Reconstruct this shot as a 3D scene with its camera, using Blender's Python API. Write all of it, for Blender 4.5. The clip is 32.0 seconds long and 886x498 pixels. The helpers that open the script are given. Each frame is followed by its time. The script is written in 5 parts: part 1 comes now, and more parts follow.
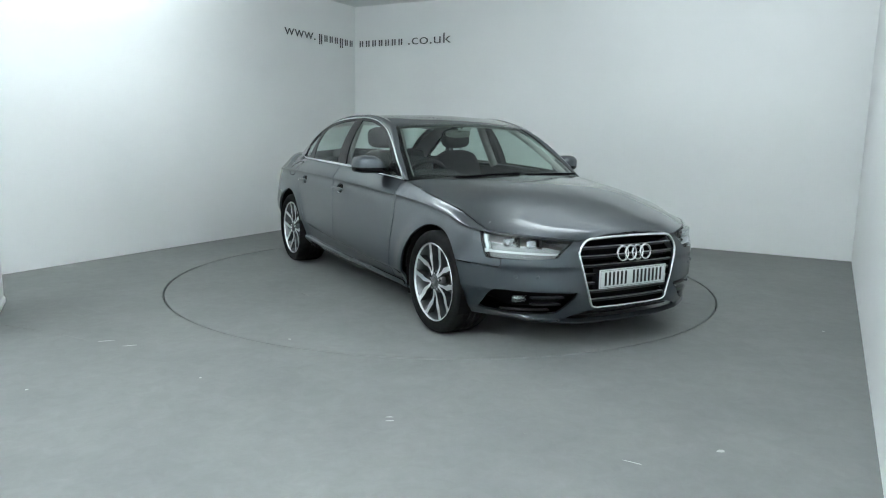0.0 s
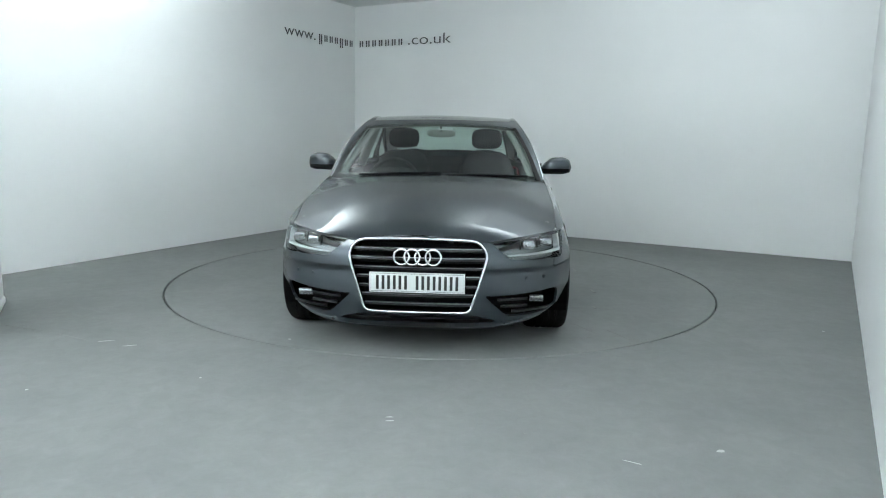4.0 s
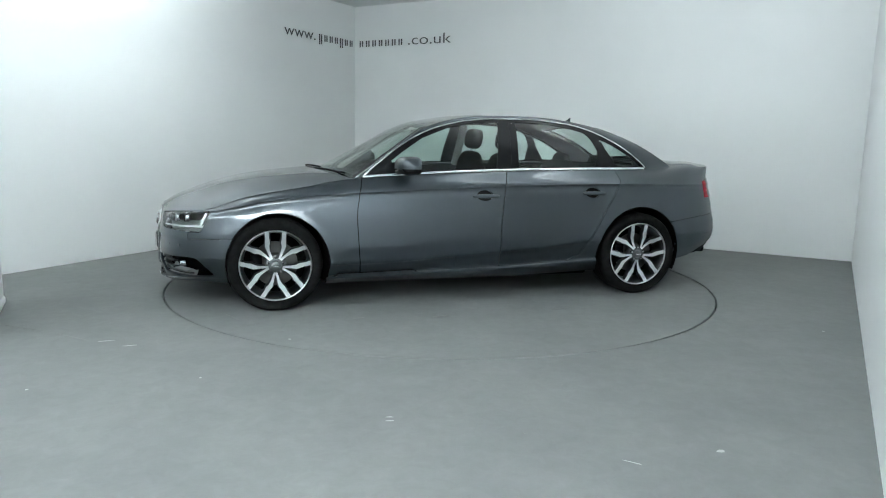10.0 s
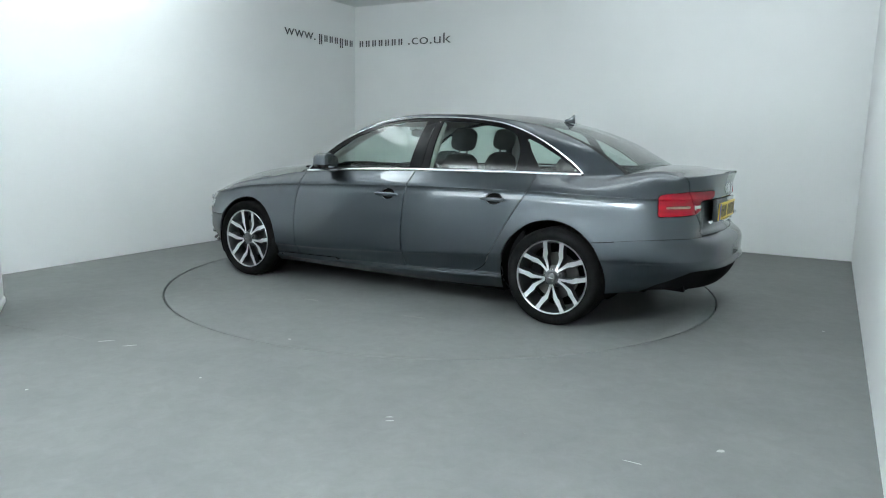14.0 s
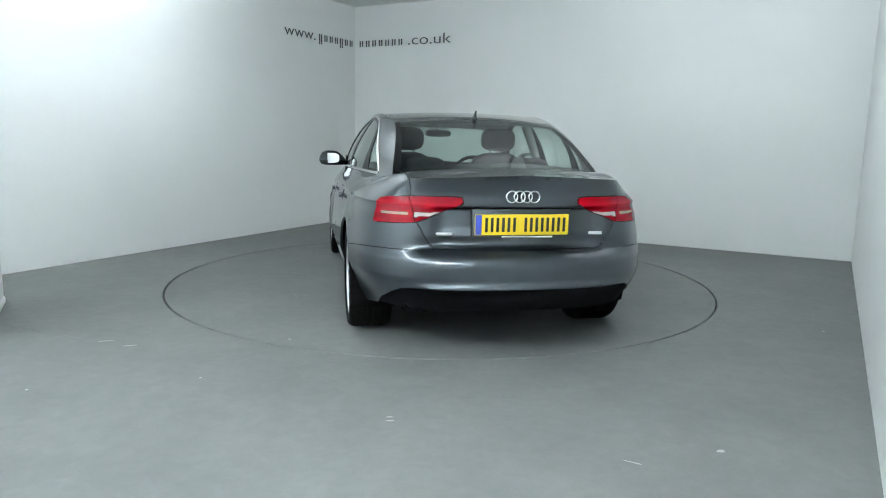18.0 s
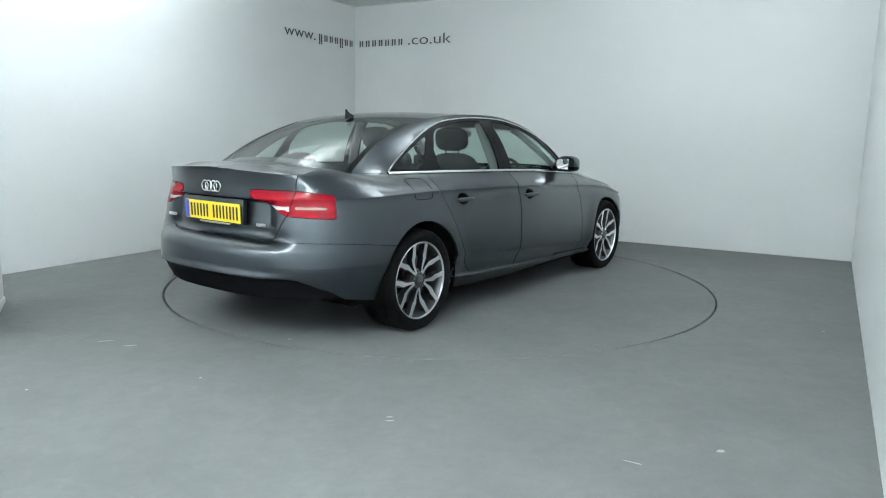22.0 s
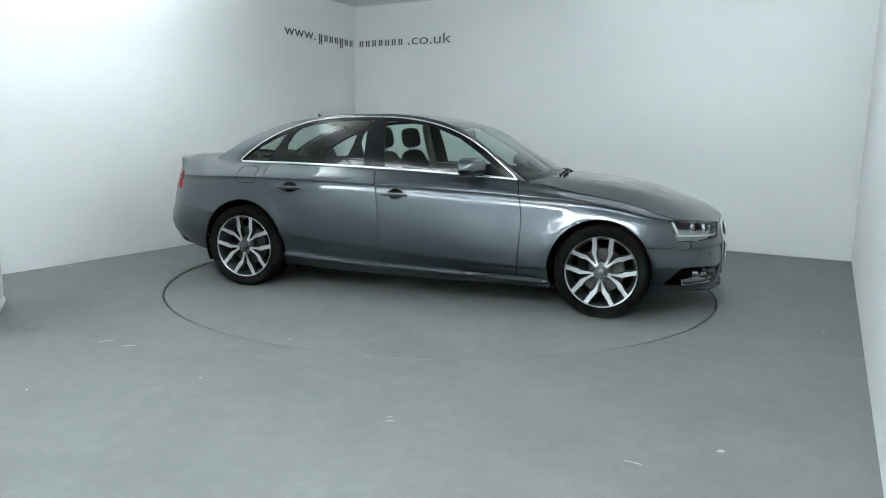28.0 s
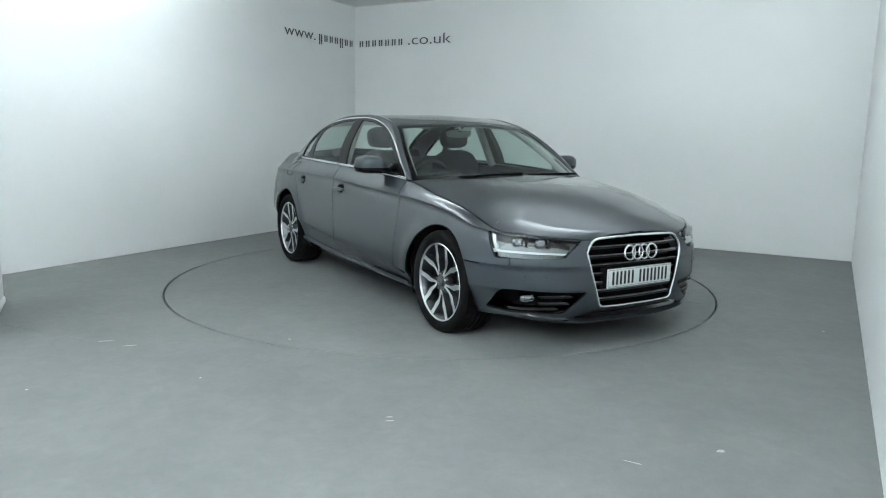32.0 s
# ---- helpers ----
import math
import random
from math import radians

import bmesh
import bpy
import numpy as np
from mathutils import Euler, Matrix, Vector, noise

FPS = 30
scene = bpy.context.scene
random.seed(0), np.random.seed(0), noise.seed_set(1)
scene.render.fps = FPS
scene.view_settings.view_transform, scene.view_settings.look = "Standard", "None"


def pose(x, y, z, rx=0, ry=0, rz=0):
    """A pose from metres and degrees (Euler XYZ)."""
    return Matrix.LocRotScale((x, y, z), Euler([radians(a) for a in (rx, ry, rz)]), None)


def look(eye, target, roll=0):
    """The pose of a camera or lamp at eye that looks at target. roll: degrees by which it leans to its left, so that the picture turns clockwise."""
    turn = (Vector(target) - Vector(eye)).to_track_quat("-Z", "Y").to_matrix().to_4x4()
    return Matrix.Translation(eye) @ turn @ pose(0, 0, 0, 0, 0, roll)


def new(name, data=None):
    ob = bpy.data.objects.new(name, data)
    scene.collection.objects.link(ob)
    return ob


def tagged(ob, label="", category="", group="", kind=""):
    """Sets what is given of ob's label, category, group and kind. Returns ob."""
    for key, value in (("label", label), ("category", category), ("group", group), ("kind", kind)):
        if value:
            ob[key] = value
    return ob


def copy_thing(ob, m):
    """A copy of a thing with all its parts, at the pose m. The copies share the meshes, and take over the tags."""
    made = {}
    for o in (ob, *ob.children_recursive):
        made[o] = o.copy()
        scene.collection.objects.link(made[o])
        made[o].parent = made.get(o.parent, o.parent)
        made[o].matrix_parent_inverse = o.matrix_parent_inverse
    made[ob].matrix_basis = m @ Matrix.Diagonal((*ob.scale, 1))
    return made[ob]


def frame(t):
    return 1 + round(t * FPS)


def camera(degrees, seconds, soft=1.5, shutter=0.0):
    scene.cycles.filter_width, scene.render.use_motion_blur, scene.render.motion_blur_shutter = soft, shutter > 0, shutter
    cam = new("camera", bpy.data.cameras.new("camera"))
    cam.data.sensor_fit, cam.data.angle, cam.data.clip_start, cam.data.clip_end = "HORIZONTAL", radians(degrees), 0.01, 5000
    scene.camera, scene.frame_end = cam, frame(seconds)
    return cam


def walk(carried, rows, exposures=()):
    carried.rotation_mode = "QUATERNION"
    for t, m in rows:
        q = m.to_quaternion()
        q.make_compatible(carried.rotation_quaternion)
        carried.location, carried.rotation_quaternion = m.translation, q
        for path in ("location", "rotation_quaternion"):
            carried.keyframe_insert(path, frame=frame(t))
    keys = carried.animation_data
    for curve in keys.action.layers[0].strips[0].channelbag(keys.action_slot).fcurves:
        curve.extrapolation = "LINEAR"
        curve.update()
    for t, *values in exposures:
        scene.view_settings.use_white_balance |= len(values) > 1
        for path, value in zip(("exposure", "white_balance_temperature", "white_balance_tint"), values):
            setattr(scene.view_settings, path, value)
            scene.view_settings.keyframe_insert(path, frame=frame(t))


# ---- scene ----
cam = camera(64.34, 32.0, soft=1.1)
EYE = Vector((0.0, -5.985, 1.2306))
AHEAD = Vector((0.00263, 0.98698, -0.16085))
walk(cam, [(0.0, look(EYE, EYE + AHEAD, 1.012)), (32.0, look(EYE, EYE + AHEAD, 1.012))],
     exposures=[(0.0, 0.0, 6500, 10), (32.0, 0.0, 6500, 10)])

# the turn of the platform and the car on it: seconds, heading in degrees
TURN = [(0.0, -60.1), (0.5, -60.15), (1.0, -61.7), (1.5, -64.75), (2.0, -69.7)]
TURN += [(t, -235.43 - 11.85 * (t - 16.0)) for t in [2.5 + k for k in range(28)]]
TURN += [(30.0, -401.4), (30.5, -407.3), (31.0, -412.9), (31.5, -416.6), (32.0, -418.75)]

# ---- world and light ----
ROOM = 61.2                      # the room's long axis, degrees from x
CEIL = 2.957                     # ceiling height
HALF, BACK, REAR = 3.15, 3.11, -7.6


def room(d, n, z=0.0):
    """A place from metres along the room, across it (left is positive) and up."""
    a = radians(ROOM)
    return Vector((d * math.cos(a) - n * math.sin(a), d * math.sin(a) + n * math.cos(a), z))


world = bpy.data.worlds.new("world")
scene.world = world
world.use_nodes = True
world.node_tree.nodes["Background"].inputs["Color"].default_value = (0.8, 0.9, 1.0, 1)
world.node_tree.nodes["Background"].inputs["Strength"].default_value = 0.02

# along the room, across it, watts, turn and tilt in degrees
# lamps added out of view, to light the room softly off ceiling and walls
LAMPS = [(-1.2, 1.7, 63, 0, -14), (-0.2, -1.7, 68, 90, 24), (-5.4, 2.0, 130, 90, -8), (-6.0, 0.0, 135, 90, -8), (-5.0, -2.1, 290, 90, -8)]


HUNG = 2.50                      # the added lamps hang under the ceiling and shine up at it


def hung_at(d, n, turn, tilt):
    return Matrix.Translation(room(d, n, HUNG)) @ Matrix.Rotation(radians(ROOM + turn), 4, "Z") @ Matrix.Rotation(radians(tilt), 4, "X")


def hung_lamp(d, n, watts, turn, tilt):
    data = bpy.data.lights.new("added_uplight", "AREA")
    data.shape, data.size, data.size_y, data.energy = "RECTANGLE", 1.6, 0.50, watts
    data.color = (0.89, 1.0, 1.035)
    ob = new("added_uplight", data)
    ob.matrix_world = hung_at(d, n, turn, tilt) @ Matrix.Translation((0, 0, 0.03)) @ Matrix.Rotation(math.pi, 4, "X")
    return ob


for lamp in LAMPS:
    hung_lamp(*lamp)


# ---- materials ----
def material(name, colour, rough=0.5, metal=0.0, **more):
    m = bpy.data.materials.new(name)
    m.use_nodes = True
    b = m.node_tree.nodes["Principled BSDF"]
    b.inputs["Base Color"].default_value = (*colour, 1)
    b.inputs["Roughness"].default_value = rough
    b.inputs["Metallic"].default_value = metal
    for key, value in more.items():
        b.inputs[key.replace("_", " ")].default_value = value
    return m


def node(m, kind, **values):
    n = m.node_tree.nodes.new(kind)
    for key, value in values.items():
        n.inputs[key.replace("_", " ")].default_value = value
    return n


def link(m, a, out, b, inp):
    m.node_tree.links.new(a.outputs[out], b.inputs[inp])


def mottled(m, colours, scale, detail=6.0, bump=0.0, bump_scale=200.0, rough=None, big=0.0):
    """Two scales of variation in colour, and a fine relief."""
    b = m.node_tree.nodes["Principled BSDF"]
    co = node(m, "ShaderNodeTexCoord")
    n = node(m, "ShaderNodeTexNoise", Scale=scale, Detail=detail, Roughness=0.6)
    link(m, co, "Object", n, "Vector")
    ramp = node(m, "ShaderNodeValToRGB")
    ramp.color_ramp.elements[0].position, ramp.color_ramp.elements[1].position = 0.3, 0.7
    for e, c in zip(ramp.color_ramp.elements, colours):
        e.color = (*c, 1)
    link(m, n, "Fac", ramp, "Fac")
    link(m, ramp, "Color", b, "Base Color")
    if rough:
        r = node(m, "ShaderNodeMapRange", To_Min=rough[0], To_Max=rough[1])
        link(m, n, "Fac", r, "Value")
        link(m, r, "Result", b, "Roughness")
    if bump:
        f = node(m, "ShaderNodeTexNoise", Scale=bump_scale, Detail=3.0)
        link(m, co, "Object", f, "Vector")
        k = node(m, "ShaderNodeBump", Strength=bump, Distance=0.002)
        link(m, f, "Fac", k, "Height")
        link(m, k, "Normal", b, "Normal")
    return m


def glazing(name, tint, low=0.045, gloss=0.0):
    m = bpy.data.materials.new(name)
    m.use_nodes = True
    t = m.node_tree
    t.nodes.remove(t.nodes["Principled BSDF"])
    clear = node(m, "ShaderNodeBsdfTransparent", Color=(*tint, 1))
    shine = node(m, "ShaderNodeBsdfGlossy", Color=(1, 1, 1, 1), Roughness=gloss)
    face = node(m, "ShaderNodeLayerWeight", Blend=0.5)
    power = node(m, "ShaderNodeMath")
    power.operation = "POWER"
    power.inputs[1].default_value = 5.4
    link(m, face, "Facing", power, 0)
    rise = node(m, "ShaderNodeMapRange", To_Min=low, To_Max=1.0)
    link(m, power, 0, rise, "Value")
    mix = node(m, "ShaderNodeMixShader")
    link(m, rise, "Result", mix, "Fac")
    t.links.new(clear.outputs[0], mix.inputs[1])
    t.links.new(shine.outputs[0], mix.inputs[2])
    t.links.new(mix.outputs[0], t.nodes["Material Output"].inputs["Surface"])
    return m


WALL = mottled(material("white_wall_paint", (0.8, 0.8, 0.8), 0.55), [(0.81, 0.825, 0.825), (0.85, 0.86, 0.86)], 0.7, bump=0.04, bump_scale=25)
CEILING = mottled(material("ceiling_paint", (0.7, 0.7, 0.7), 0.8), [(0.74, 0.75, 0.75), (0.79, 0.80, 0.80)], 0.8)
FLOOR = mottled(material("grey_floor_paint", (0.2, 0.2, 0.2), 0.6, Specular_IOR_Level=0.15), [(0.160, 0.167, 0.166), (0.198, 0.204, 0.202)], 1.6, 8.0, 0.10, 160, (0.55, 0.70))
worn = node(FLOOR, "ShaderNodeTexNoise", Scale=11.0, Detail=9.0, Roughness=0.72, Distortion=0.6)
worn_at = node(FLOOR, "ShaderNodeTexCoord")
link(FLOOR, worn_at, "Object", worn, "Vector")
worn_ramp = node(FLOOR, "ShaderNodeValToRGB")
for worn_stop, worn_place, worn_tone in zip(worn_ramp.color_ramp.elements, (0.34, 0.66), (0.93, 1.05)):
    worn_stop.position, worn_stop.color = worn_place, (worn_tone, worn_tone, worn_tone, 1)
worn_mix = FLOOR.node_tree.nodes.new("ShaderNodeMix")
worn_mix.data_type, worn_mix.blend_type = "RGBA", "MULTIPLY"
worn_mix.inputs[0].default_value = 1.0
link(FLOOR, worn, "Fac", worn_ramp, "Fac")
floor_base = FLOOR.node_tree.nodes["Principled BSDF"].inputs["Base Color"]
FLOOR.node_tree.links.new(floor_base.links[0].from_socket, worn_mix.inputs[6])
FLOOR.node_tree.links.new(worn_ramp.outputs["Color"], worn_mix.inputs[7])
FLOOR.node_tree.links.new(worn_mix.outputs[2], floor_base)
SCUFF = material("floor_scuff", (0.38, 0.38, 0.37), 0.6)
SCRATCH = material("floor_scratch", (0.165, 0.165, 0.16), 0.6)
RUST = material("worn_floor_edge", (0.25, 0.22, 0.19), 0.6)
DARK_GAP = material("dark_gap", (0.012, 0.012, 0.012), 0.8)
LETTERING = material("grey_lettering", (0.07, 0.075, 0.08), 0.5)
FIXTURE = material("lamp_housing", (0.8, 0.8, 0.8), 0.4)
# added glow, so no dark housing shows in the car's reflections
UNDERGLOW = material("housing_underglow", (0.85, 0.85, 0.85), 0.5, Emission_Color=(0.89, 1.0, 1.035, 1), Emission_Strength=1.1)
TUBE = material("lamp_diffuser", (0.9, 0.9, 0.9), 0.4, Emission_Color=(0.89, 1.0, 1.035, 1), Emission_Strength=2.0)

PAINT = material("grey_metallic_paint", (0.049, 0.0595, 0.0695), 0.38, 0.9, Coat_Weight=1.0, Coat_Roughness=0.07, Coat_IOR=1.55)
flakes = node(PAINT, "ShaderNodeTexNoise", Scale=900.0, Detail=2.0)
flake_bump = node(PAINT, "ShaderNodeBump", Strength=0.10, Distance=0.0006)
flake_at = node(PAINT, "ShaderNodeTexCoord")
link(PAINT, flake_at, "Object", flakes, "Vector")
link(PAINT, flakes, "Fac", flake_bump, "Height")
link(PAINT, flake_bump, "Normal", PAINT.node_tree.nodes["Principled BSDF"], "Normal")
BLACK = material("black_plastic", (0.006, 0.006, 0.007), 0.8, Specular_IOR_Level=0.06)
GLOSS_BLACK = material("gloss_black_trim", (0.008, 0.008, 0.009), 0.24, Specular_IOR_Level=0.18)
# near black; in seams and handle cups it stands in for shade
INNER = material("black_unlit_inner", (0.006, 0.006, 0.006), 0.9, Specular_IOR_Level=0.05)
CHROME = material("brushed_chrome", (0.78, 0.79, 0.80), 0.18, 1.0)
SILVER = material("silver_badge", (0.75, 0.76, 0.77), 0.22, 1.0)
RUBBER = mottled(material("tyre_rubber", (0.02, 0.02, 0.02), 0.85, Specular_IOR_Level=0.08), [(0.006, 0.006, 0.006), (0.011, 0.011, 0.011)], 30.0)
ALLOY_GREY = material("grey_hub_alloy", (0.17, 0.175, 0.18), 0.38, 0.9)
ALLOY = material("machined_alloy", (0.78, 0.79, 0.80), 0.30, 1.0)
ALLOY_DARK = material("grey_painted_alloy", (0.035, 0.037, 0.040), 0.4, 0.6)
STEEL = material("brake_steel", (0.14, 0.135, 0.13), 0.45, 1.0)
CLOTH = mottled(material("black_seat_cloth", (0.02, 0.02, 0.02), 0.95, Specular_IOR_Level=0.1), [(0.018, 0.018, 0.019), (0.026, 0.026, 0.028)], 9.0, 2.0)
CABIN = material("dark_cabin_plastic", (0.020, 0.020, 0.021), 0.75, Specular_IOR_Level=0.15)
CABIN_GREY = material("pale_pillar_trim", (0.30, 0.30, 0.285), 0.8)
GLASS = glazing("green_tinted_glass", (0.74, 0.84, 0.80))
LENS = glazing("clear_lamp_cover", (0.93, 0.95, 0.95), 0.05)
LAMP_DARK = material("lamp_inner_grey", (0.24, 0.25, 0.26), 0.3, 0.75)
REFLECTOR = material("lamp_reflector", (0.44, 0.45, 0.47), 0.18, 1.0)
LAMP_WHITE = material("white_light_guide", (0.62, 0.64, 0.65), 0.3, 0.1)
RED = material("red_lamp_plastic", (0.26, 0.001, 0.008), 0.10, Specular_IOR_Level=0.28)
red_at = node(RED, "ShaderNodeTexCoord")
red_ribs = node(RED, "ShaderNodeTexWave", Scale=6.0, Distortion=2.5, Detail=1.0)
red_ribs.bands_direction = "Z"
link(RED, red_at, "Object", red_ribs, "Vector")
red_ramp = node(RED, "ShaderNodeValToRGB")
for red_stop, red_tone in zip(red_ramp.color_ramp.elements, ((0.24, 0.001, 0.008), (0.33, 0.002, 0.011))):
    red_stop.color = (*red_tone, 1)
link(RED, red_ribs, "Fac", red_ramp, "Fac")
link(RED, red_ramp, "Color", RED.node_tree.nodes["Principled BSDF"], "Base Color")
RED_DARK = material("deep_red_lamp_plastic", (0.20, 0.004, 0.010), 0.12, Coat_Weight=1.0, Coat_Roughness=0.02)
WHITE_CLEAR = material("white_lamp_strip", (0.52, 0.48, 0.47), 0.15, Coat_Weight=0.5)
RED_CLEAR = material("pale_lamp_strip", (0.36, 0.22, 0.17), 0.15, Coat_Weight=0.3)
MIRROR = material("mirror_glass", (0.85, 0.87, 0.87), 0.01, 1.0)
PLATE_WHITE = material("white_plate", (0.78, 0.79, 0.78), 0.35)
PLATE_YELLOW = material("yellow_plate", (0.80, 0.56, 0.02), 0.35)
PLATE_BLUE = material("blue_plate_band", (0.03, 0.06, 0.42), 0.35)
PLATE_BLACK = material("plate_black", (0.015, 0.015, 0.015), 0.4)


# ---- building helpers ----
def mesh_of(verts, faces, mat, normals=None, smooth=False):
    me = bpy.data.meshes.new("mesh")
    me.from_pydata([tuple(v) for v in verts], [], [tuple(f) for f in faces])
    me.materials.append(mat)
    if smooth or normals is not None:
        me.polygons.foreach_set("use_smooth", [True] * len(me.polygons))
    me.update()
    if normals is not None:
        me.normals_split_custom_set_from_vertices([tuple(n) for n in normals])
    return me


def part(name, me, parent=None, label=""):
    """Links one mesh (or bmesh with a material) as one object, under a thing or a part."""
    ob = new(name, me)
    ob.parent = parent
    return tagged(ob, label)


def from_bm(bm, mat, smooth=True):
    me = bpy.data.meshes.new("mesh")
    bmesh.ops.recalc_face_normals(bm, faces=bm.faces)
    bm.to_mesh(me)
    bm.free()
    me.materials.append(mat)
    if smooth:
        me.polygons.foreach_set("use_smooth", [True] * len(me.polygons))
        me.set_sharp_from_angle(angle=radians(38))
    return me


def box_bm(lo, hi, bevel=0.0, seg=2, m=None):
    bm = bmesh.new()
    bmesh.ops.create_cube(bm, size=1.0)
    lo, hi = Vector(lo), Vector(hi)
    for v in bm.verts:
        v.co = Vector([lo[i] + (v.co[i] + 0.5) * (hi[i] - lo[i]) for i in range(3)])
    if bevel:
        bmesh.ops.bevel(bm, geom=bm.edges[:], offset=bevel, segments=seg, profile=0.5, affect="EDGES")
    if m:
        bm.transform(m)
    return bm


def box(lo, hi, mat, bevel=0.0, seg=2, m=None):
    return from_bm(box_bm(lo, hi, bevel, seg, m), mat)


def blob(lo, hi, mat, power=3.0, m=None, seg=24):
    """A cushion-like rounded block (superellipsoid) that fills the box."""
    c, h = (np.array(lo) + np.array(hi)) / 2, (np.array(hi) - np.array(lo)) / 2
    bm = bmesh.new()
    bmesh.ops.create_uvsphere(bm, u_segments=seg, v_segments=seg // 2, radius=1.0)
    for v in bm.verts:
        p = np.array(v.co)
        k = (np.abs(p) ** power).sum() ** (-1 / power)
        v.co = Vector(c + h * p * k)
    if m:
        bm.transform(m)
    return from_bm(bm, mat)


def lathe(profile, mat, seg=64, axis="Y"):
    """Turns (radius, along) pairs about the axis."""
    n = len(profile)
    verts, faces = [], []
    for i in range(seg):
        a = 2 * math.pi * i / seg
        for r, h in profile:
            verts.append((r * math.cos(a), h, r * math.sin(a)) if axis == "Y" else (r * math.cos(a), r * math.sin(a), h))
    for i in range(seg):
        for k in range(n - 1):
            a, b = i * n + k, (i + 1) % seg * n + k
            faces.append((a, b, b + 1, a + 1))
    bm = bmesh.new()
    vs = [bm.verts.new(v) for v in verts]
    for f in faces:
        bm.faces.new([vs[i] for i in f])
    bmesh.ops.remove_doubles(bm, verts=bm.verts, dist=1e-6)
    return from_bm(bm, mat)


def tube(points, radius, mat, seg=10, closed=False):
    """A round bar along the points."""
    pts = [Vector(p) for p in points]
    n = len(pts)
    bm = bmesh.new()
    rings = []
    up = Vector((0.13, 0.21, 0.97))
    for i, p in enumerate(pts):
        a = pts[(i - 1) % n] if closed or i else p
        b = pts[(i + 1) % n] if closed or i < n - 1 else p
        d = (b - a).normalized()
        s = d.cross(up)
        if s.length < 0.2:
            s = d.cross(Vector((1, 0, 0)))
        s.normalize()
        w = s.cross(d)
        rings.append([bm.verts.new(p + radius * (s * math.cos(2 * math.pi * k / seg) + w * math.sin(2 * math.pi * k / seg))) for k in range(seg)])
    for i in range(n if closed else n - 1):
        r, q = rings[i], rings[(i + 1) % n]
        for k in range(seg):
            bm.faces.new((r[k], r[(k + 1) % seg], q[(k + 1) % seg], q[k]))
    if not closed:
        bm.faces.new(rings[0])
        bm.faces.new(rings[-1])
    return from_bm(bm, mat)


def extruded(outline, lo, hi, mat, axis=0, bevel=0.0):
    """An outline in the two other axes, drawn out along the axis."""
    bm = bmesh.new()
    def at(p, h):
        c = list(p)
        c.insert(axis, h)
        return bm.verts.new(c)
    a, b = [at(p, lo) for p in outline], [at(p, hi) for p in outline]
    bm.faces.new(a)
    bm.faces.new(b[::-1])
    for i in range(len(a)):
        j = (i + 1) % len(a)
        bm.faces.new((a[i], b[i], b[j], a[j]))
    bmesh.ops.recalc_face_normals(bm, faces=bm.faces)
    if bevel:
        bmesh.ops.bevel(bm, geom=bm.edges[:], offset=bevel, segments=2, profile=0.5, affect="EDGES")
    return from_bm(bm, mat)


def smooth_line(knots):
    """A smooth curve through (place, value) knots, as a function."""
    k = np.array(sorted(knots), float)
    x, y = k[:, 0], k[:, 1]
    d = np.diff(y) / np.diff(x)
    m = np.empty(len(x))
    m[0], m[-1] = d[0], d[-1]
    m[1:-1] = (d[:-1] * np.diff(x)[1:] + d[1:] * np.diff(x)[:-1]) / (x[2:] - x[:-2])
    m[1:-1] = np.where(d[:-1] * d[1:] <= 0, 0, m[1:-1])
    def value(q):
        q = np.clip(np.asarray(q, float), x[0], x[-1])
        i = np.clip(np.searchsorted(x, q) - 1, 0, len(x) - 2)
        h = x[i + 1] - x[i]
        t = (q - x[i]) / h
        return ((1 + 2 * t) * (1 - t) ** 2 * y[i] + t * (1 - t) ** 2 * h * m[i] + t * t * (3 - 2 * t) * y[i + 1] + t * t * (t - 1) * h * m[i + 1])
    return value


# ---- the room ----
def slab(name, d0, d1, n0, n1, z0, z1, mat):
    c = [room(d, n, 0) for d, n in ((d0, n0), (d1, n0), (d1, n1), (d0, n1))]
    bm = bmesh.new()
    lo, hi = [bm.verts.new((p.x, p.y, z0)) for p in c], [bm.verts.new((p.x, p.y, z1)) for p in c]
    bm.faces.new(lo)
    bm.faces.new(hi)
    for i in range(4):
        bm.faces.new((lo[i], lo[(i + 1) % 4], hi[(i + 1) % 4], hi[i]))
    return part(name, from_bm(bm, mat, False))


DISC = 2.228


